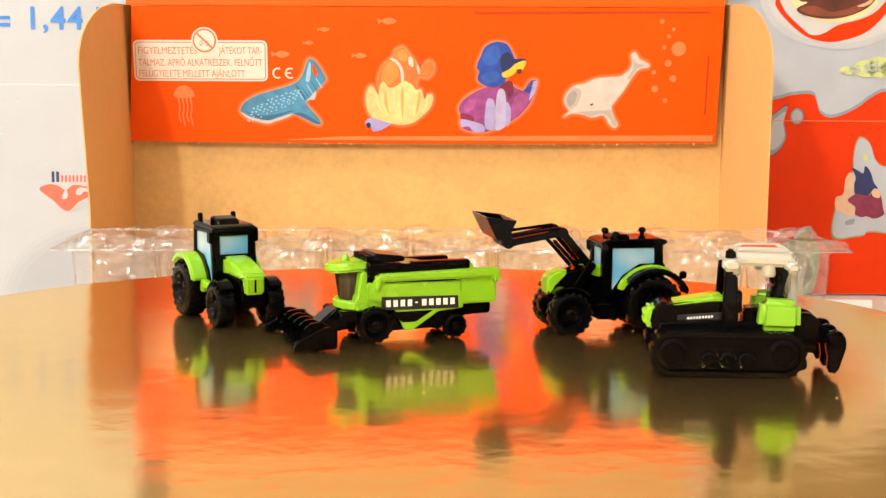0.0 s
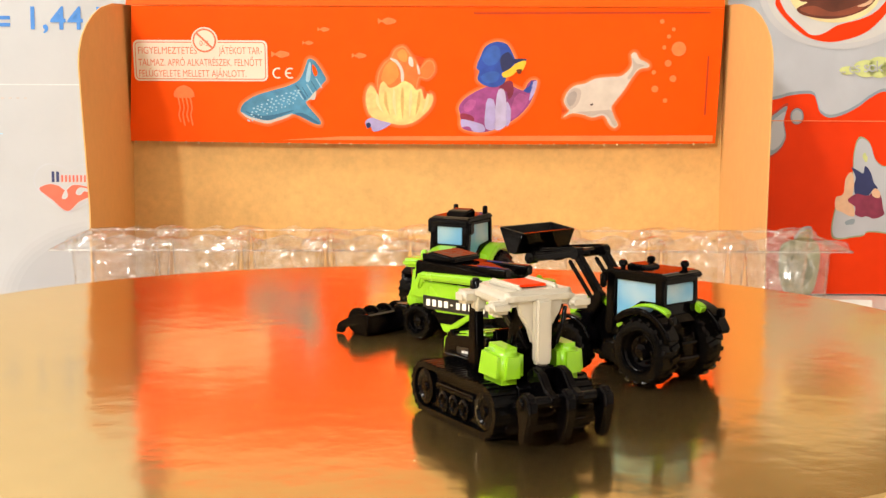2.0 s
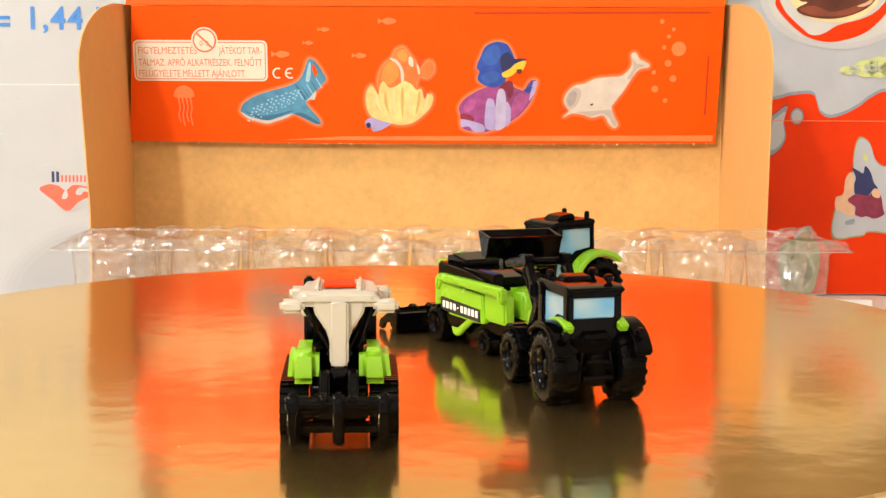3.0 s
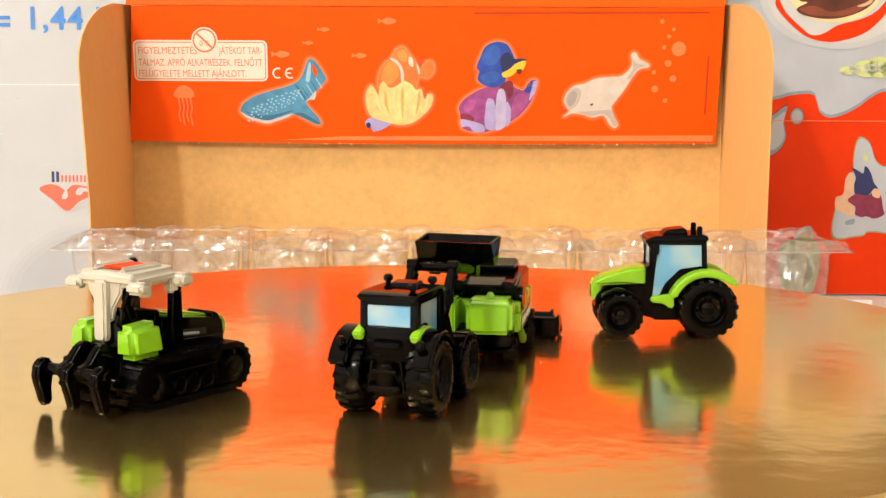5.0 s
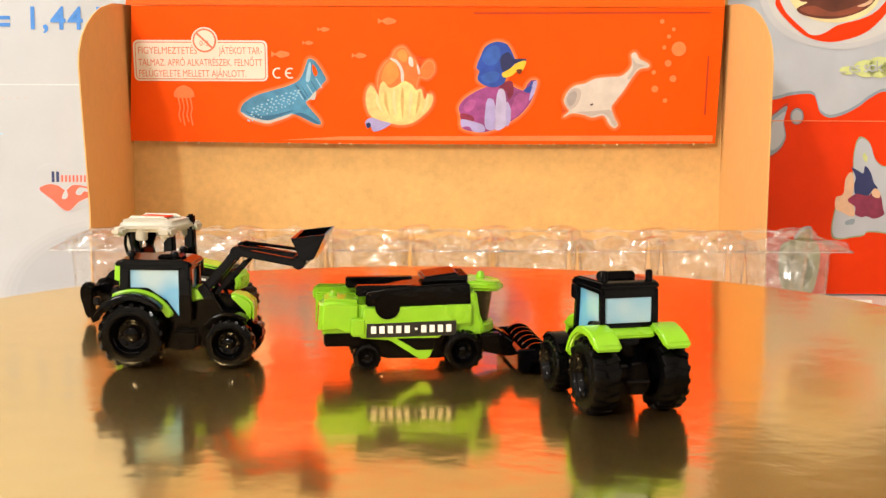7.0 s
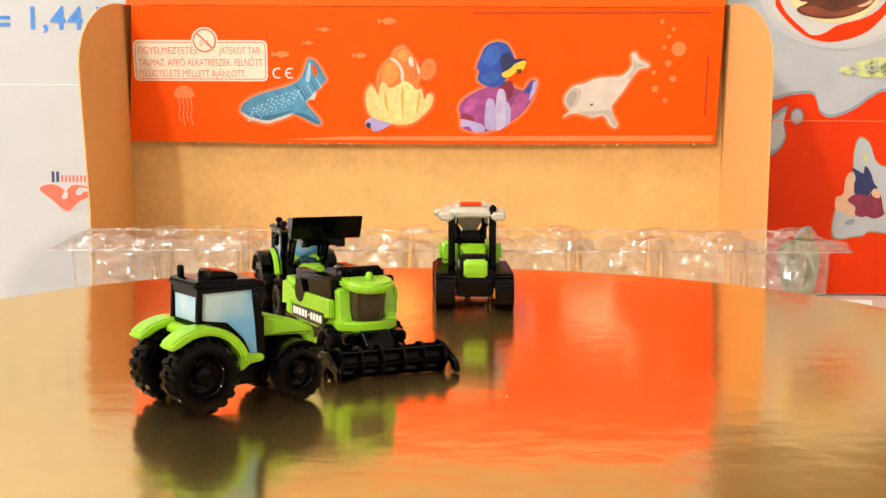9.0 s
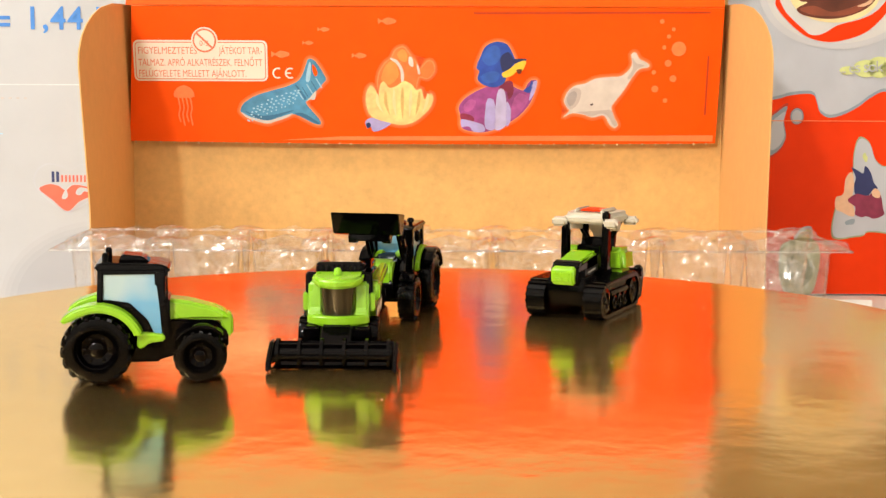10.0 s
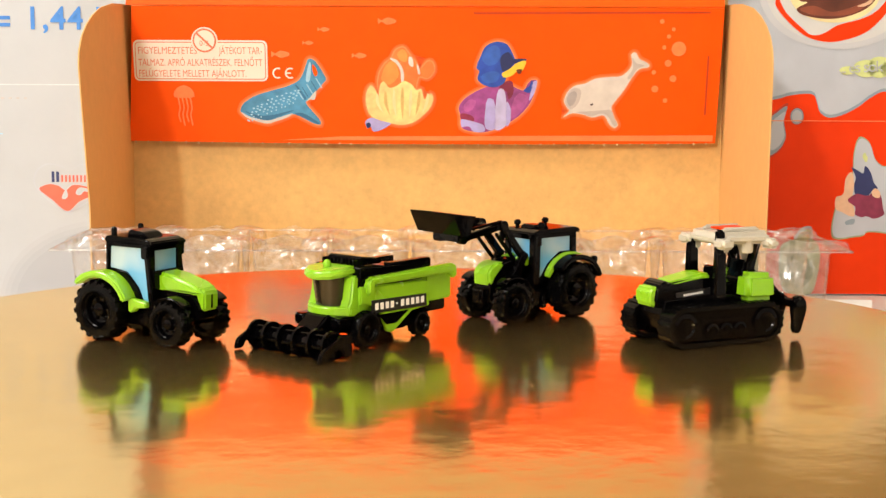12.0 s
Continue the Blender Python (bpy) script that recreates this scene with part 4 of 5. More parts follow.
for x, z, k in ((-32.6, 107.0, 1.0), (-69, 102.2, 0.65), (-78, 94.5, 0.6), (-48.8, 87.4, 0.8), (-94, 88, 1.0)):
    small_fish(x, z, k)
for x, z, r in ((134.8, 92.0, 4.2), (128.8, 99.0, 1.2), (124.6, 107.5, 1.3), (131.4, 103, 1.1), (126.4, 92.8, 1.2), (129.0, 83.8, 2.0), (121.0, 78.6, 1.3), (132.2, 75.0, 2.0), (122.0, 69.0, 2.0), (128.2, 62.4, 1.3)):
    printed("bubble_print", ellipse(x, z, r, r, 16), PALE_ORANGE, 0.3, False)
# jellyfish
printed("jellyfish_print", [(-156, 63.4), (-155, 67.6), (-150.3, 70), (-145.6, 67.6), (-144.6, 63.4), (-150.3, 62.6)], PALE_ORANGE, 0.3)
for i in range(4):
    x = -153.8 + i * 2.3
    printed("jellyfish_print", [(x - 0.4, 63), (x + 0.5, 57), (x - 0.3, 53), (x + 0.6, 49 - (i % 2) * 2), (x + 1.3, 49 - (i % 2) * 2), (x + 0.5, 53), (x + 1.3, 57), (x + 0.4, 63)], PALE_ORANGE, 0.32)
def spread(points, d):
    """An outline grown by d on all sides."""
    out, k = [], len(points)
    turn = sum(points[i - 1][0] * points[i][1] - points[i][0] * points[i - 1][1] for i in range(k))
    for i in range(k):
        (ax, az), (bx, bz) = points[i - 1], points[(i + 1) % k]
        n = math.hypot(bx - ax, bz - az) or 1
        w = d / n if turn > 0 else -d / n
        out.append((points[i][0] + (bz - az) * w, points[i][1] - (bx - ax) * w))
    return out


def pictured(name, points, mat, proud=0.6):
    """A printed figure with a soft pale rim round it."""
    line = curve(points, 4)
    for d, ink, p in ((2.0, HALO_FAINT, 0.24), (1.3, HALO_SOFT, 0.3), (0.6, HALO_PALE, 0.36)):
        printed(name + "_halo", spread(line, d), ink, p, False)
    printed(name + "_print", line, mat, proud, False)


# a blue spotted shark
pictured("shark", [(-117.8, 56.1), (-115.4, 60.2), (-108.3, 64.4), (-98.8, 67.3), (-90.5, 69.7), (-84.0, 72.9), (-81.0, 77.4), (-79.5, 81.6), (-77.7, 85.4), (-74.5, 84.5), (-71.3, 80.4), (-68.9, 76.2), (-67.8, 73.6), (-69.4, 71.8), (-72.7, 67.9), (-76.3, 63.8), (-79.8, 60.5), (-76.3, 55.5), (-72.1, 50.5), (-71.5, 47.6), (-75.1, 48.1), (-81.0, 51.0), (-86.4, 53.6), (-91.7, 51.7), (-97.6, 49.5), (-102.4, 48.2), (-108.3, 49.5), (-114.2, 51.7), (-117.2, 54.1)], SHARK_INK)
printed("shark_belly", [(-117.5, 54.8), (-113.0, 52.2), (-107.7, 50.7), (-101.8, 49.8), (-95.3, 51.7), (-87.5, 54.1), (-91.5, 51.4), (-97.6, 49.3), (-102.4, 48.0), (-108.3, 49.3), (-114.2, 51.4)], GREY_INK, 0.7)
printed("shark_belly", [(-80.1, 60.7), (-77.2, 63.5), (-73.9, 67.1), (-74.4, 62.6), (-75.8, 61.9), (-77.2, 62.1)], GREY_INK, 0.7)
printed("shark_tail_gap", [(-75.6, 82.2), (-73.9, 80.6), (-72.7, 77.4), (-73.7, 75.4), (-75.1, 76.8), (-75.8, 79.8)], ORANGE, 0.7)
printed("shark_shade", [(-85.8, 70.3), (-84.3, 69.5), (-80.8, 65.0), (-79.6, 62.4), (-80.6, 61.9), (-82.0, 64.5)], SHARK_DARK, 0.7)
printed("shark_shade", [(-86.4, 53.6), (-82.0, 54.3), (-76.3, 51.3), (-72.0, 48.1), (-75.1, 48.6), (-81.0, 51.4)], SHARK_DARK, 0.7)
printed("shark_shade", [(-108.3, 51.0), (-101.8, 50.0), (-94.1, 52.6), (-87.0, 55.7), (-90.5, 55.2), (-100.0, 52.9), (-108.3, 52.9), (-115.4, 55.2)], SHARK_DARK, 0.65)
printed("shark_light", [(-79.6, 73.3), (-78.7, 79.2), (-77.2, 83.7), (-76.5, 81.6), (-77.0, 74.4), (-78.2, 72.1)], SPOT_INK, 0.7)
for i in range(5):
    x, z = -70.6 - i * 2.7, 71.6 - i * 1.7
    printed("shark_ring", [(x - 3.4, z + 2.6), (x - 2.9, z + 2.8), (x + 0.4, z - 2.6), (x - 0.2, z - 2.8)], SHARK_DARK if i % 2 else SPOT_INK, 0.7, False)
rg = random.Random(2)
for i in range(11):
    for j in range(5):
        u, v = (i + 0.6 + rg.uniform(-0.25, 0.25)) / 11, (j + rg.uniform(-0.25, 0.25)) / 4
        x = -115.4 + 30 * u + 3.5 * v
        z = 53.0 + 13.0 * max(0, u) ** 0.8 - 1.2 + (9.0 - 3.0 * abs(u - 0.4)) * (v - 0.55)
        printed("shark_spot", ellipse(x, z, 0.5 + 0.25 * (j > 1), 0.5, 6), SPOT_INK, 0.75, False)
# an orange striped shape over a pale yellow coral
pictured("reef_fish", [(-37.8, 70.3), (-37.2, 76.8), (-34.2, 82.5), (-30.1, 86.1), (-27.7, 90.5), (-23.5, 92.2), (-20.6, 89.3), (-18.8, 86.9), (-15.8, 82.8), (-14.1, 79.4), (-9.3, 84.2), (-6.4, 83.3), (-5.8, 78.6), (-9.3, 74.8), (-14.1, 75.6), (-15.6, 72.1), (-17.0, 67.9), (-26.5, 65.0), (-36.0, 67.3)], FISH_INK)
printed("fish_light", [(-36.0, 73.3), (-34.2, 80.4), (-30.1, 84.5), (-27.1, 81.6), (-26.3, 75.6), (-31.3, 70.9)], FISH_LIGHT, 0.66)
printed("fish_light", [(-26.7, 88.7), (-23.5, 91.1), (-21.2, 88.1), (-21.8, 83.9), (-25.3, 85.1)], FISH_LIGHT, 0.66)
printed("fish_stripe", [(-30.5, 86.1), (-26.5, 84.5), (-23.4, 79.2), (-23.0, 73.3), (-24.1, 71.5), (-24.7, 73.3), (-25.0, 78.6), (-27.5, 83.0), (-30.5, 85.1)], GREY_INK, 0.72)
printed("fish_stripe", [(-20.0, 86.9), (-18.0, 85.7), (-17.5, 81.6), (-18.8, 81.3), (-20.2, 83.0)], GREY_INK, 0.72)
printed("fish_stripe", [(-15.6, 82.5), (-14.4, 81.0), (-13.5, 77.4), (-14.7, 77.1)], GREY_INK, 0.72)
pictured("coral", [(-45.1, 61.4), (-44.3, 67.3), (-41.9, 70.3), (-39.3, 67.6), (-37.8, 63.8), (-36.9, 70.3), (-34.6, 72.7), (-31.3, 69.1), (-27.1, 70.3), (-23.0, 73.0), (-18.5, 71.1), (-15.8, 67.9), (-12.9, 68.3), (-11.1, 62.6), (-7.5, 65.9), (-6.1, 62.4), (-8.1, 57.3), (-12.3, 52.9), (-18.2, 48.8), (-25.3, 47.6), (-33.6, 49.3), (-40.7, 51.7), (-43.7, 55.2)], CORAL_INK, 0.8)
for i in range(7):
    x, far = -36.6 + i * 4.3, abs(i - 3)
    printed("coral_fold", [(x - (i - 3) * 0.5, 51.0 + far * 1.2), (x - 1.2 + (i - 3) * 0.4, 60), (x - 0.6 + (i - 3) * 0.6, 68.5 - far), (x + 0.5 + (i - 3) * 0.6, 68.0 - far), (x + 0.6 + (i - 3) * 0.4, 60)], CORAL_SHADE if i % 2 else CORAL_LIGHT, 0.9)
printed("coral_foot", [(-45.5, 49.3), (-41.7, 51.7), (-36.0, 49.8), (-30.3, 49.1), (-34.6, 45.3), (-40.5, 43.6), (-42.4, 46.2), (-44.3, 45.5)], LILAC_INK, 0.75)
printed("coral_foot", [(-45.0, 48.1), (-42.9, 48.8), (-42.4, 46.5), (-44.3, 45.7)], NAVY, 0.85)
# a blue and yellow shape over a purple rock
pictured("rock", [(8.8, 57.8), (11.7, 62.5), (17.6, 66.6), (24.8, 69.8), (34.2, 72.0), (39.0, 70.6), (45.9, 67.8), (48.5, 71.7), (50.8, 73.8), (53.9, 73.2), (52.7, 67.2), (49.7, 60.1), (44.9, 54.2), (39.0, 49.8), (29.7, 45.1), (22.4, 43.4), (16.5, 44.0), (10.5, 46.2), (9.9, 52.8)], PURPLE_INK)
printed("rock_light", [(39.0, 51.8), (40.2, 61.3), (43.7, 66.1), (49.1, 63.7), (47.3, 58.9), (43.7, 54.2)], PURPLE_LIGHT, 0.68)
printed("rock_light", [(11.7, 58.9), (15.3, 62.5), (18.8, 61.1), (16.5, 56.6), (12.7, 55.4)], PURPLE_LIGHT, 0.68)
printed("rock_shade", [(9.9, 54.2), (14.1, 54.0), (17.6, 51.8), (16.5, 49.4), (10.5, 50.9)], WINE_INK, 0.68)
printed("rock_shade", [(34.2, 72.0), (39.0, 73.2), (40.4, 67.2), (37.8, 62.5), (36.1, 67.2), (31.9, 68.4)], WINE_INK, 0.68)
printed("rock_crystal", [(10.3, 50.9), (16.5, 49.9), (23.0, 47.7), (23.8, 44.0), (17.6, 43.8), (15.3, 46.5), (12.7, 46.8), (10.5, 46.6)], LILAC_INK, 0.74)
printed("rock_crystal", [(49.4, 61.9), (50.6, 68.4), (51.3, 72.5), (53.9, 73.2), (52.5, 66.6)], LILAC_INK, 0.74)
printed("rock_shade", [(46.1, 67.8), (49.1, 70.2), (50.8, 73.4), (51.5, 72.0), (49.9, 66.6)], ROYAL_INK, 0.74)
for pts, ink in (([(24.2, 46.5), (24.3, 57.8), (25.2, 62.3), (27.1, 63.2), (29.3, 61.5), (30.0, 55.4), (29.7, 45.4)], LILAC_INK), ([(29.7, 45.4), (30.2, 60.1), (31.4, 67.2), (33.3, 68.9), (35.4, 66.6), (36.6, 57.8), (36.4, 47.7)], LILAC_LIGHT), ([(36.4, 47.7), (36.4, 60.1), (37.6, 60.4), (39.0, 56.6), (38.7, 49.7)], LILAC_INK)):
    printed("rock_crystal", pts, ink, 0.8)
pictured("blue_fish", [(18.8, 80.9), (21.4, 88.0), (24.2, 93.1), (30.5, 95.7), (36.4, 93.9), (39.6, 88.6), (40.9, 85.0), (39.6, 80.3), (36.4, 76.5), (34.7, 72.0), (29.5, 69.7), (23.8, 70.6), (19.5, 74.1), (20.5, 78.9)], ROYAL_INK, 0.88)
printed("fish_light", [(21.8, 86.2), (24.8, 91.6), (29.7, 93.6), (32.5, 89.8), (30.7, 83.8), (25.4, 82.1)], ROYAL_LIGHT, 0.94)
printed("fish_light", [(21.2, 75.5), (25.9, 78.5), (31.9, 77.9), (30.7, 73.2), (24.8, 72.0)], ROYAL_LIGHT, 0.94)
printed("fish_shade", [(32.5, 86.2), (36.6, 89.8), (39.6, 86.8), (40.2, 83.8), (37.8, 80.0), (33.8, 79.1)], NAVY, 0.94)
printed("fish_shade", [(39.6, 85.5), (46.7, 86.0), (47.0, 84.8), (40.2, 83.1)], NAVY, 0.94)
printed("fish_fin", [(33.5, 77.7), (37.8, 80.0), (41.6, 83.4), (47.2, 84.8), (45.6, 79.6), (42.3, 78.9), (39.0, 76.1), (34.7, 75.3)], YELLOW_INK, 1.0)
printed("fish_shade", [(41.8, 79.6), (44.7, 80.0), (44.4, 77.9), (43.0, 77.4)], BROWN_INK, 1.06)
# a white whale
pictured("whale", [(69.8, 61.9), (71.6, 67.0), (75.7, 70.6), (81.7, 72.0), (87.6, 74.8), (95.9, 75.8), (101.8, 76.3), (105.9, 79.1), (108.3, 83.2), (107.7, 88.6), (110.1, 89.8), (112.5, 86.2), (117.2, 83.8), (117.8, 81.5), (112.5, 80.3), (108.9, 76.1), (104.2, 68.4), (99.4, 61.9), (97.3, 58.3), (98.8, 53.0), (101.3, 48.3), (99.4, 46.4), (96.5, 48.3), (92.9, 53.5), (86.4, 52.4), (80.5, 54.2), (74.5, 54.7), (69.6, 52.6), (72.9, 56.1), (71.7, 57.8)], GREY_INK)
for k, pts in enumerate(([(70.3, 61.9), (71.9, 66.6), (75.5, 69.4), (79.3, 67.8), (78.3, 61.3), (74.5, 57.2), (71.7, 58.3)], [(71.2, 62.5), (72.8, 66.3), (75.5, 67.5), (77.1, 65.5), (75.7, 60.7), (73.1, 58.9)])):
    printed("whale_brow", pts, WHALE_SHADE if k else WHALE_MID, 0.7 + 0.06 * k)
printed("whale_shade", [(76.9, 55.4), (84.0, 55.9), (92.3, 56.6), (97.1, 56.6), (99.4, 51.8), (100.9, 48.3), (99.2, 47.3), (95.3, 53.0), (91.1, 54.7), (85.8, 53.0), (80.5, 54.7)], WHALE_MID, 0.7)
printed("whale_shade", [(105.9, 75.5), (108.9, 80.9), (108.3, 86.8), (110.7, 83.8), (115.4, 82.4), (111.3, 80.3), (107.7, 74.9)], WHALE_MID, 0.7)
printed("whale_mark", [(84.7, 59.9), (86.6, 60.6), (86.2, 59.2)], WHALE_DARK, 0.76)

# ---- cartons behind ----
left = thing("white_carton", BG, "tall white printed carton standing behind the display carton", "carton")
part("carton_body", box(-560, -188, 900, 985, FLOOR_Z + 0.2, 330, 1.5), PAPER, left)
part("carton_crease", box(-560, -188, 899.7, 900.2, 69.1, 69.7, 0), CREASE, left)
for i in range(4):
    part("fine_print", box(-267 + i * 4.6, -265.4 + i * 4.6, 899.8, 900.2, 60.8, 61.7, 0), WHALE_MID, left)
part("fine_print", box(-268.4, -266.8, 899.8, 900.2, 39.4, 40.2, 0), SPOT_INK, left)
for words, x, z in (("=", -270.4, 100.4), ("1,44 k", -251.4, 102.6)):
    bm = text_mesh(words, 19.0, 1.09, weight=0.3)
    bmesh.ops.transform(bm, matrix=pose(x, 899.5, z), verts=bm.verts)
    part("price_writing", bm, BLUE_INK, left)


def on_front(name, points, mat, proud, parent, smooth_outline=True):
    pts = curve(points) if smooth_outline else points
    return part(name, flat(pts, 900 - proud - 0.06, 900 - proud + 0.06), mat, parent, smooth=None)


heart = [(-229, -6.5), (-246, 6), (-247.5, 15), (-241, 21), (-232, 20), (-227, 17.5), (-220, 21), (-210, 20), (-205, 12), (-211, 3)]
on_front("emblem_line", [(x + (x + 228) * 0.04, z + (z - 9) * 0.05) for x, z in heart], GREYWHITE, 0.3, left)
on_front("emblem_field", heart, PAPER, 0.45, left)
on_front("emblem_drop", [(-245.4, 6.2), (-240, 9.2), (-234, 8.4), (-229.6, 5.6), (-225, 8.8), (-218, 8.2), (-212, 5.4), (-212, 3), (-221, -1), (-229, -7), (-238, 0)], EMBLEM_RED, 0.6, left)
on_front("emblem_splash", [(-232, 1.2), (-229.4, 6.0), (-228.2, 2.4), (-230, 0.2)], PAPER, 0.75, left)
on_front("emblem_splash", [(-223.4, 3.6), (-221.4, 7.2), (-216, 6.6), (-214.4, 4.0), (-218, 5.0), (-220.6, 2.8)], PAPER, 0.75, left)
for x in (-237.8, -235.0):
    on_front("emblem_letter", [(x, 10.6), (x, 17.0), (x + 1.7, 17.0), (x + 1.7, 10.6)], NAVY, 0.6, left, False)
for i in range(10):
    x = -232.0 + i * 2.3
    on_front("emblem_letter", [(x, 10.6), (x, 14.8), (x + 1.1, 14.8), (x + 1.1, 10.6)], EMBLEM_RED, 0.6, left, False)
# a large pale grey ellipse low on the carton, in four steps darker inwards
for i, (rx, rz) in enumerate(((66, 52), (63, 49), (60, 46), (56, 43))):
    on_front("grey_field", ellipse(-206, -64.5, rx, rz, 48), GREY_STEPS[i], 0.2 + 0.1 * i, left, False)

right = thing("milk_carton_box", BG, "printed sweets carton in orange and milky white", "carton")
part("carton_body", box(166.4, 560, 900, 985, FLOOR_Z + 5.0, 262, 1.5), GREYWHITE, right)
wave = curve([(196, 57), (204, 63.4), (214, 65.6), (222.6, 65.4), (225.4, 60), (227.4, 54.6), (233, 51.6), (241, 53.4), (250, 58), (258, 64), (268, 67.4), (290, 60), (330, 70), (420, 60)], 5)
k = next(i for i, p in enumerate(wave) if p[0] > 418)
low = [p for p in wave[:k + 1]]
on_front("milk_edge", [(166.6, 40)] + [(166.6, 58)] + [(x, z + 1.9) for x, z in low] + [(559, 62), (559, 40)], MILK_SHADOW, 0.3, right, False)
on_front("orange_field", [(166.6, FLOOR_Z + 6), (166.6, 52)] + low + [(559, 58), (559, FLOOR_Z + 6)], RED, 0.45, right, False)
part("carton_crease", box(196, 559, 899.0, 899.6, 49.4, 49.9, 0), PALE_ORANGE, right)
for d, mat, p in ((1.22, FINE_INK, 0.55), (1.1, MILK_SHADOW, 0.6), (0.86, GREYWHITE, 0.75)):
    on_front("milk_drop", [(203.5 + (x - 203.5) * d, 43 + (z - 43) * d) for x, z in ((198, 49), (202, 54), (207, 57), (205.4, 49), (206.6, 40), (203, 33), (197, 31))], mat, p, right)
    on_front("milk_drop", ellipse(213.4, 52.4, 3.6 * d, 4.4 * d, 18), mat, p, right, False)
    
# made-up tan field above the view, added to darken the foil's reflection
on_front("reflection_dimmer", [(166.6, 146), (559, 146), (559, 261), (166.6, 261)], TAN_DIMMER, 0.2, right, False)
on_front("bowl_glow", ellipse(236.5, 126.6, 48, 34, 48), MILK_SOFT, 0.3, right, False)
on_front("bowl_rim", ellipse(236.5, 127.0, 44, 31, 48), MILK_WHITE, 0.42, right, False)
on_front("bowl_band", [(198.1, 119.7), (201.5, 113.8), (210.1, 105.2), (219.0, 99.4), (229.3, 97.0), (238.5, 97.7), (251.2, 101.8), (260.1, 108.7), (266.6, 117.2), (271.1, 127.2), (267.3, 127.9), (264.9, 122.4), (258.1, 114.8), (248.8, 110.4), (236.1, 106.9), (227.2, 101.8), (220.4, 101.1), (214.5, 105.2), (204.9, 114.2), (200.1, 122.4)], RED, 0.6, right)
on_front("bowl_cream", ellipse(233.6, 125.4, 27, 17, 36), CORAL_LIGHT, 0.66, right, False)
on_front("bowl_chocolate", [(211.1, 116.6), (215.2, 112.8), (227.2, 110.7), (238.5, 111.4), (250.5, 115.5), (257.4, 121.4), (259.1, 129.3), (218.0, 130.0), (212.5, 121.7), (217.3, 120.3)], BROWN_INK, 0.8, right)
on_front("bowl_chocolate", [(212.8, 116.2), (221.4, 118.3), (231.7, 114.8), (241.9, 116.9), (252.2, 120.3), (247.1, 114.8), (235.1, 112.4), (221.4, 112.8)], CHOC_LIGHT, 0.9, right)
on_front("bowl_gleam", [(247.1, 118.3), (252.2, 120.3), (256.3, 123.1), (255.7, 120.3), (250.9, 117.9)], SKIN_INK, 1.0, right)
for dx, dz, rx, rz in ((243, 80.0, 5, 2.6), (254, 81.2, 8, 5.2), (262, 82.0, 8, 6.4), (271, 81.0, 9, 5.2), (281, 83.0, 9, 6.0), (292, 83.0, 9, 6.0)):
    on_front("slogan_glow", ellipse(dx, dz, rx, rz, 18), LIME_INK, 0.6, right, False)
# a leaf tip and a soft green picture low on the carton
on_front("leaf_line", [(214.5, -22.6), (215.9, -18.4), (219.3, -15.0), (223.4, -14.3), (225.2, -16.4), (224.8, -22.6)], GREYWHITE, 0.6, right)
on_front("leaf", [(216.2, -22.6), (218.0, -18.8), (221.4, -16.4), (223.8, -16.7), (223.8, -22.6)], LEAF_INK, 0.7, right)
on_front("leaf", [(205.6, -28.7), (209.7, -23.9), (218.0, -21.9), (226.9, -23.2), (230.3, -32.2), (228.9, -45.9), (224.8, -56.2), (211.1, -56.2), (206.0, -45.9)], LEAF_INK, 0.7, right)
on_front("leaf_shade", [(209.7, -39.0), (212.5, -28.7), (219.3, -30.8), (226.2, -39.0), (223.4, -49.3), (214.5, -51.4)], LEAF_DARK, 0.8, right)
for words, x, z, mat, p in (("... és sok", 237.4, 78.2, PAPER, 0.9),):
    bm = text_mesh(words, 9.4, 0.86)
    bmesh.ops.transform(bm, matrix=pose(x, 900 - p, z, 0, -3, 0), verts=bm.verts)
    part("slogan_writing", bm, mat, right)
patch = [(238, -20), (240, 0), (248, 12), (249, 30), (252, 39), (258, 36), (262, 26), (268, 22), (276, 26), (300, 20), (300, -18), (262, -17), (257, -19), (252, -20)]
on_front("picture_line", [(x + (x - 265) * 0.03, z + (z - 8) * 0.035) for x, z in patch], LEAF_INK, 0.6, right)
on_front("picture_field", patch, GREYWHITE, 0.75, right)
on_front("picture_shape", [(244.2, 14.8), (247.7, 18.8), (249.4, 12.5), (248.8, 3.3), (250.5, -7.0), (247.7, -8.1), (243.1, -5.8), (238.7, -3.5), (238.7, 3.3), (243.1, 5.6)], SKIN_INK, 0.9, right)
on_front("picture_shape", [(247.4, 21.6), (251.7, 19.6), (254.7, 18.2), (255.7, 22.6), (259.1, 18.8), (261.4, 12.5), (263.9, 9.0), (261.4, 8.5), (257.9, 4.5), (251.1, 4.5), (249.4, 10.2), (250.2, 15.9)], NAVY, 1.0, right)
on_front("picture_shape", [(245.9, 1.6), (251.1, 5.6), (257.9, 4.5), (262.5, 7.9), (265.9, 4.5), (267.6, -3.5), (268.2, -7.0), (262.5, -9.5), (257.9, -8.1), (254.5, -8.6), (250.7, -7.0), (250.5, -2.4)], WINE_INK, 1.1, right)
on_front("picture_shape", [(260.2, 6.8), (262.5, 9.0), (265.4, 6.2), (264.8, 3.3), (261.4, 3.9)], SKIN_INK, 1.3, right)
on_front("picture_mark", [(244.8, -11.6), (247.1, -10.2), (250.5, -9.8), (250.2, -12.7), (247.1, -13.3), (245.4, -13.3)], MILK_SHADOW, 0.9, right)
on_front("picture_mark", [(253.9, 27.9), (255.1, 30.6), (257.0, 27.4), (256.2, 24.8)], LIME_INK, 0.9, right)

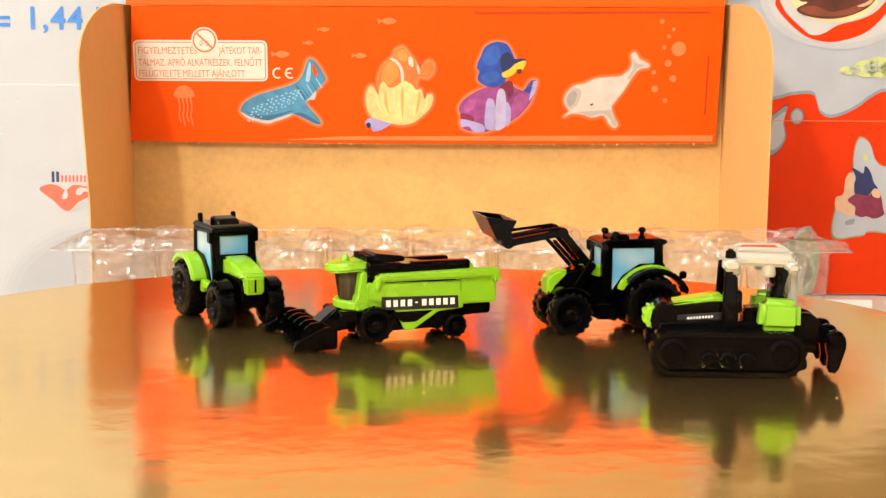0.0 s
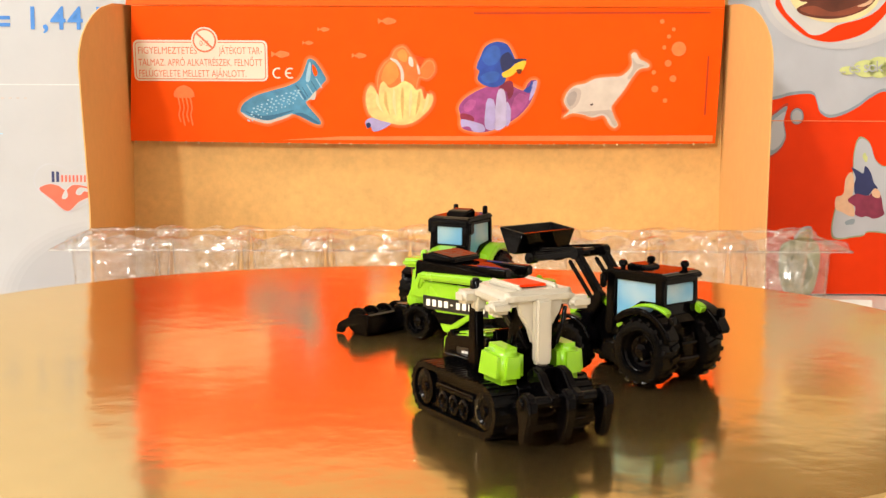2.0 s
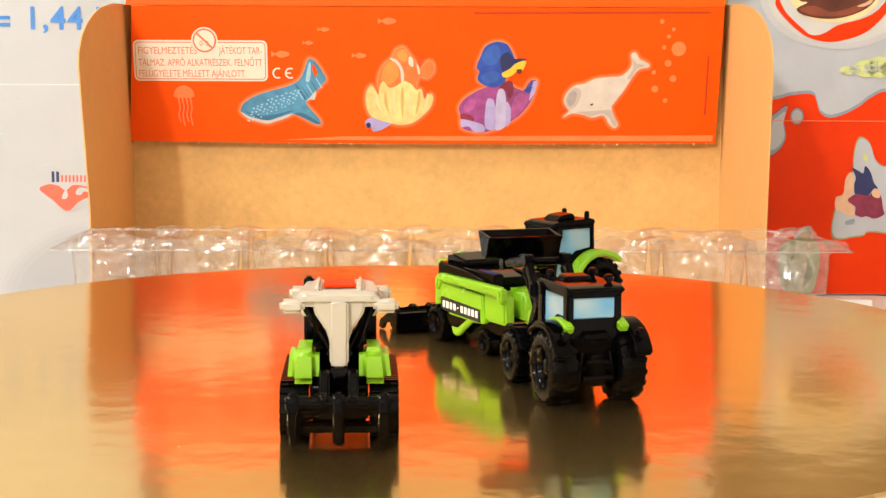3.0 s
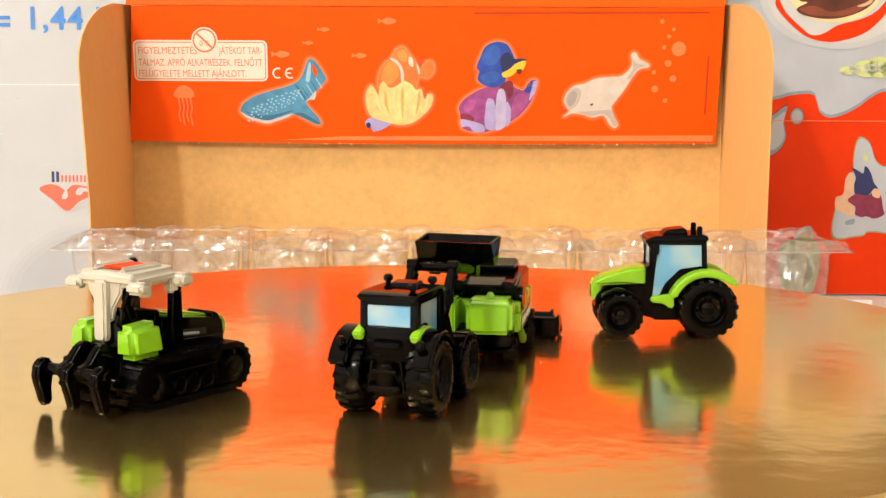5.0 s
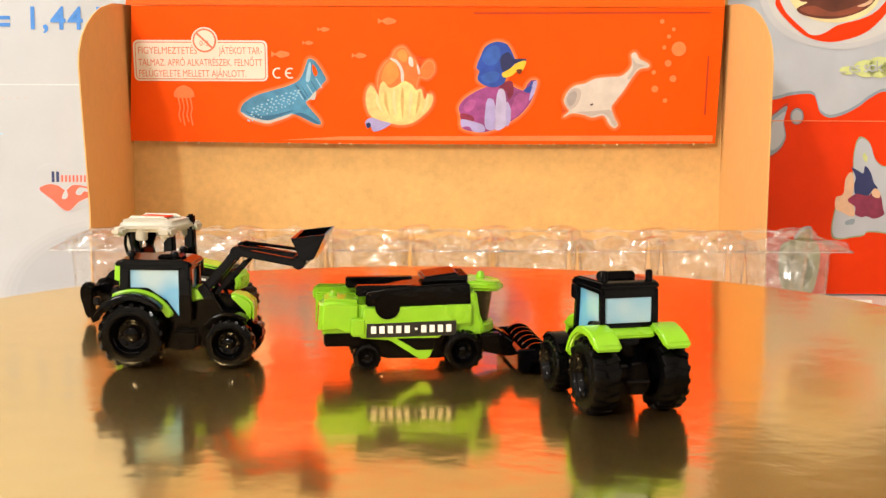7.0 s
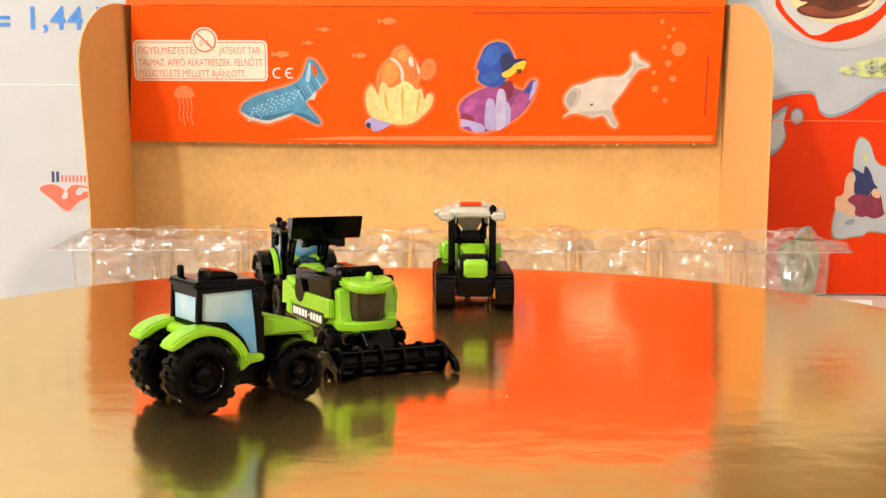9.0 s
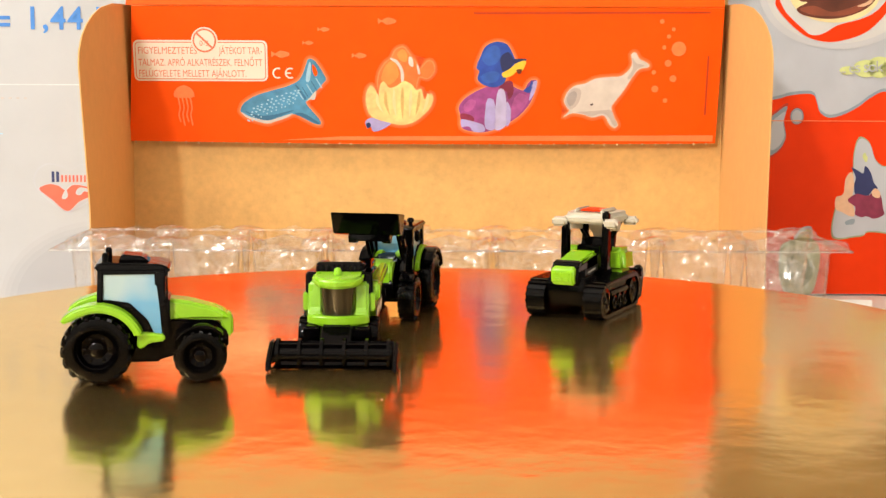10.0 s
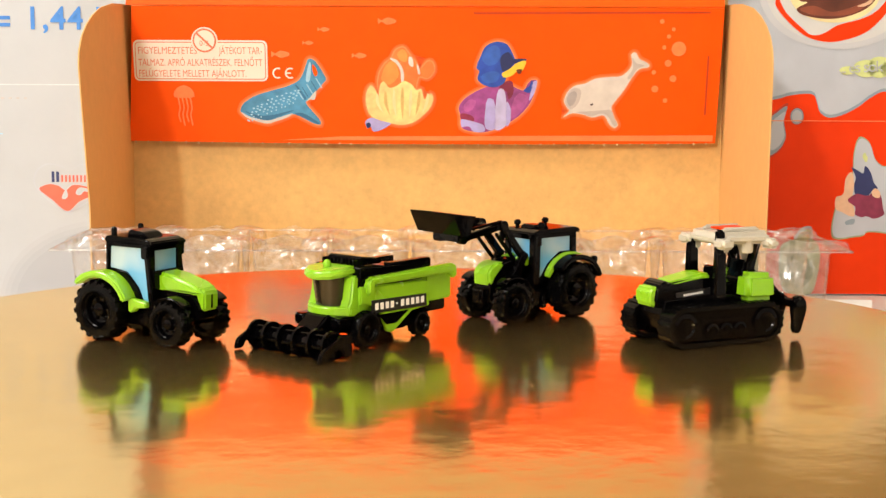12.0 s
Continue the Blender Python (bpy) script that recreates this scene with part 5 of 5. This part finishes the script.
# it stands a little farther back than drawn above
for ob in right.children:
    ob.data.transform(Matrix.Translation((0, 0, 0.0837)) @ Matrix.Scale(930 / 900, 4) @ Matrix.Translation((0, 0, -0.0837)))

# ---- clear egg trays in front of the carton ----
def egg_tray(name, m, columns, rows, pitch, height, label):
    toy = thing(name, m, label, "egg tray", "clear trays")
    w, d = columns * pitch, rows * pitch
    rgt = random.Random(7)
    n = 32
    kinds = []
    for k in range(4):
        cup = bmesh.new()
        rings = []
        for r, z in ((0.5, 0.0), (0.475, 0.4), (0.472, -3.0), (0.466, -7), (0.458, -12), (0.448, -17), (0.436, -22), (0.42, -28), (0.34, -36), (0.15, -0.75 * height), (0.13, -0.95 * height), (0.1, -height)):
            ring = []
            for i in range(n):
                a = 2 * math.pi * i / n
                sq = (abs(math.cos(a)) ** 3.2 + abs(math.sin(a)) ** 3.2) ** (-1 / 3.2)
                flute = 1 + (0.05 * math.cos(8 * a) if z < -5 else 0) + rgt.uniform(-0.008, 0.008)
                rr = r * pitch * sq * flute
                lift = 2.5 * math.cos(2 * a) ** 4 if r > 0.45 else 0
                ring.append(cup.verts.new((rr * math.cos(a), rr * math.sin(a), z + lift + rgt.uniform(-0.15, 0.15))))
            rings.append(ring)
        for a, b in zip(rings, rings[1:]):
            for i in range(n):
                cup.faces.new((a[i], a[(i + 1) % n], b[(i + 1) % n], b[i]))
        cup.faces.new(rings[-1])
        kinds.append(part("cup", cup, CLEAR, smooth=60))
    for ci in range(columns):
        for ri in range(rows):
            part("cup", kinds[(ci * 3 + ri) % 4].data, None, toy, m=pose((-w / 2 + (ci + 0.5) * pitch) * MM, (ri + 0.5) * pitch * MM, 0, 0, 0, 90 * ((ci + 2 * ri) % 4)))
    for ob in kinds:
        bpy.data.objects.remove(ob)
    domes = []
    for k in range(3):
        hgt, wide_ = (2.0, 2.8, 3.6)[k], (0.66, 0.56, 0.48)[k] * pitch / 2
        knob = lathe([(wide_, -2), (wide_ * 0.93, 0.3 * hgt), (wide_ * 0.8, 0.62 * hgt), (wide_ * 0.55, 0.86 * hgt), (wide_ * 0.25, 0.97 * hgt), (0, hgt)], 20)
        for v in knob.verts:
            v.co.x += rgt.uniform(-0.5, 0.5)
            v.co.z += rgt.uniform(-0.5, 0.5)
        domes.append(part("dome", knob, CLEAR, smooth=60))
    for ri in range(1, rows + 1):
        for ci in range(columns + 1):
            part("dome", domes[rgt.randrange(3)].data, None, toy, m=pose((-w / 2 + ci * pitch + rgt.uniform(-4, 4)) * MM, (ri * pitch + rgt.uniform(-4, 4)) * MM, -rgt.uniform(0.2, 1.6) * MM, 90 + rgt.uniform(-9, 9), rgt.uniform(-9, 9), 0))
    for ob in domes:
        bpy.data.objects.remove(ob)
    rim = bmesh.new()
    for y in (-2.0, d + 2.0):
        join(rim, rod((-w / 2 - 5, y, 0.4), (w / 2 + 5, y, 0.4), 0.5, 8))
    for x in (-w / 2 - 5, w / 2 + 5):
        join(rim, rod((x, -2, 0.4), (x, d + 2, 0.4), 0.5, 8))
    join(rim, box(-w / 2 - 5, w / 2 + 5, -2, 0.2, 0.1, 0.5, 0)), join(rim, box(-w / 2 - 5, -w / 2, 0, d, 0.1, 0.5, 0)), join(rim, box(w / 2, w / 2 + 5, 0, d, 0.1, 0.5, 0))
    part("tray_rim", rim, CLEAR, toy)
    return toy


TRAY_H = 64.0
egg_tray("egg_tray", BG @ pose(0.004, 0.640, (FLOOR_Z + TRAY_H + 0.2) * MM, 0, 0, 0.6), 9, 2, 37.6, TRAY_H, "clear crinkled plastic egg tray catching the lamp light")
slip = thing("paper_slip", BG @ pose(0.226, 0.876, (FLOOR_Z + 0.25) * MM, 0, 0, -4), "small folded white paper slip on the table beside the cartons", "paper")
part("sheet", prism([(0, -0.2), (18, -0.2), (18, 0.2), (3, 0.3), (0.8, 6.0), (0.3, 6.0)], 0, 30, 0, "x"), WHITE, slip)



# ---- what moves: the board turns, and the toys ride on it ----
TURNS = [(0, 0), (0.5, 14.77), (1.0, 30.84), (1.5, 45.08), (2.0, 58.95), (2.5, 70.94), (3.0, 83.5), (5.0, 119.7), (5.5, 132.8), (6.0, 153.7),
         (6.5, 172.9), (7.0, 193.3), (9.0, 264.3), (9.5, 278.6), (10.0, 291.6), (10.5, 303.66), (11.0, 314.12), (11.5, 322.97), (12.0, 330.82)]


def turned(t):
    """The board's turn, in degrees, on a smooth line through TURNS."""
    ts, vs = [a for a, _ in TURNS], [b for _, b in TURNS]
    i = max(0, min(len(ts) - 2, sum(1 for a in ts if a <= t) - 1))

    def slope(k):
        if k in (0, len(ts) - 1):
            j = min(max(k, 1), len(ts) - 1)
            return (vs[j] - vs[j - 1]) / (ts[j] - ts[j - 1])
        a, b = ts[k] - ts[k - 1], ts[k + 1] - ts[k]
        return ((vs[k] - vs[k - 1]) / a * b + (vs[k + 1] - vs[k]) / b * a) / (a + b)
    h = ts[i + 1] - ts[i]
    u = (t - ts[i]) / h
    return (vs[i] * (1 + 2 * u) * (1 - u) ** 2 + slope(i) * h * u * (1 - u) ** 2 + vs[i + 1] * u * u * (3 - 2 * u) - slope(i + 1) * h * u * u * (1 - u))


def motions():
    for ob, base in TURNED:
        walk(ob, [(k * 0.25, pose(0, 0, 0, 0, 0, -turned(k * 0.25)) @ base) for k in range(49)])


motions()
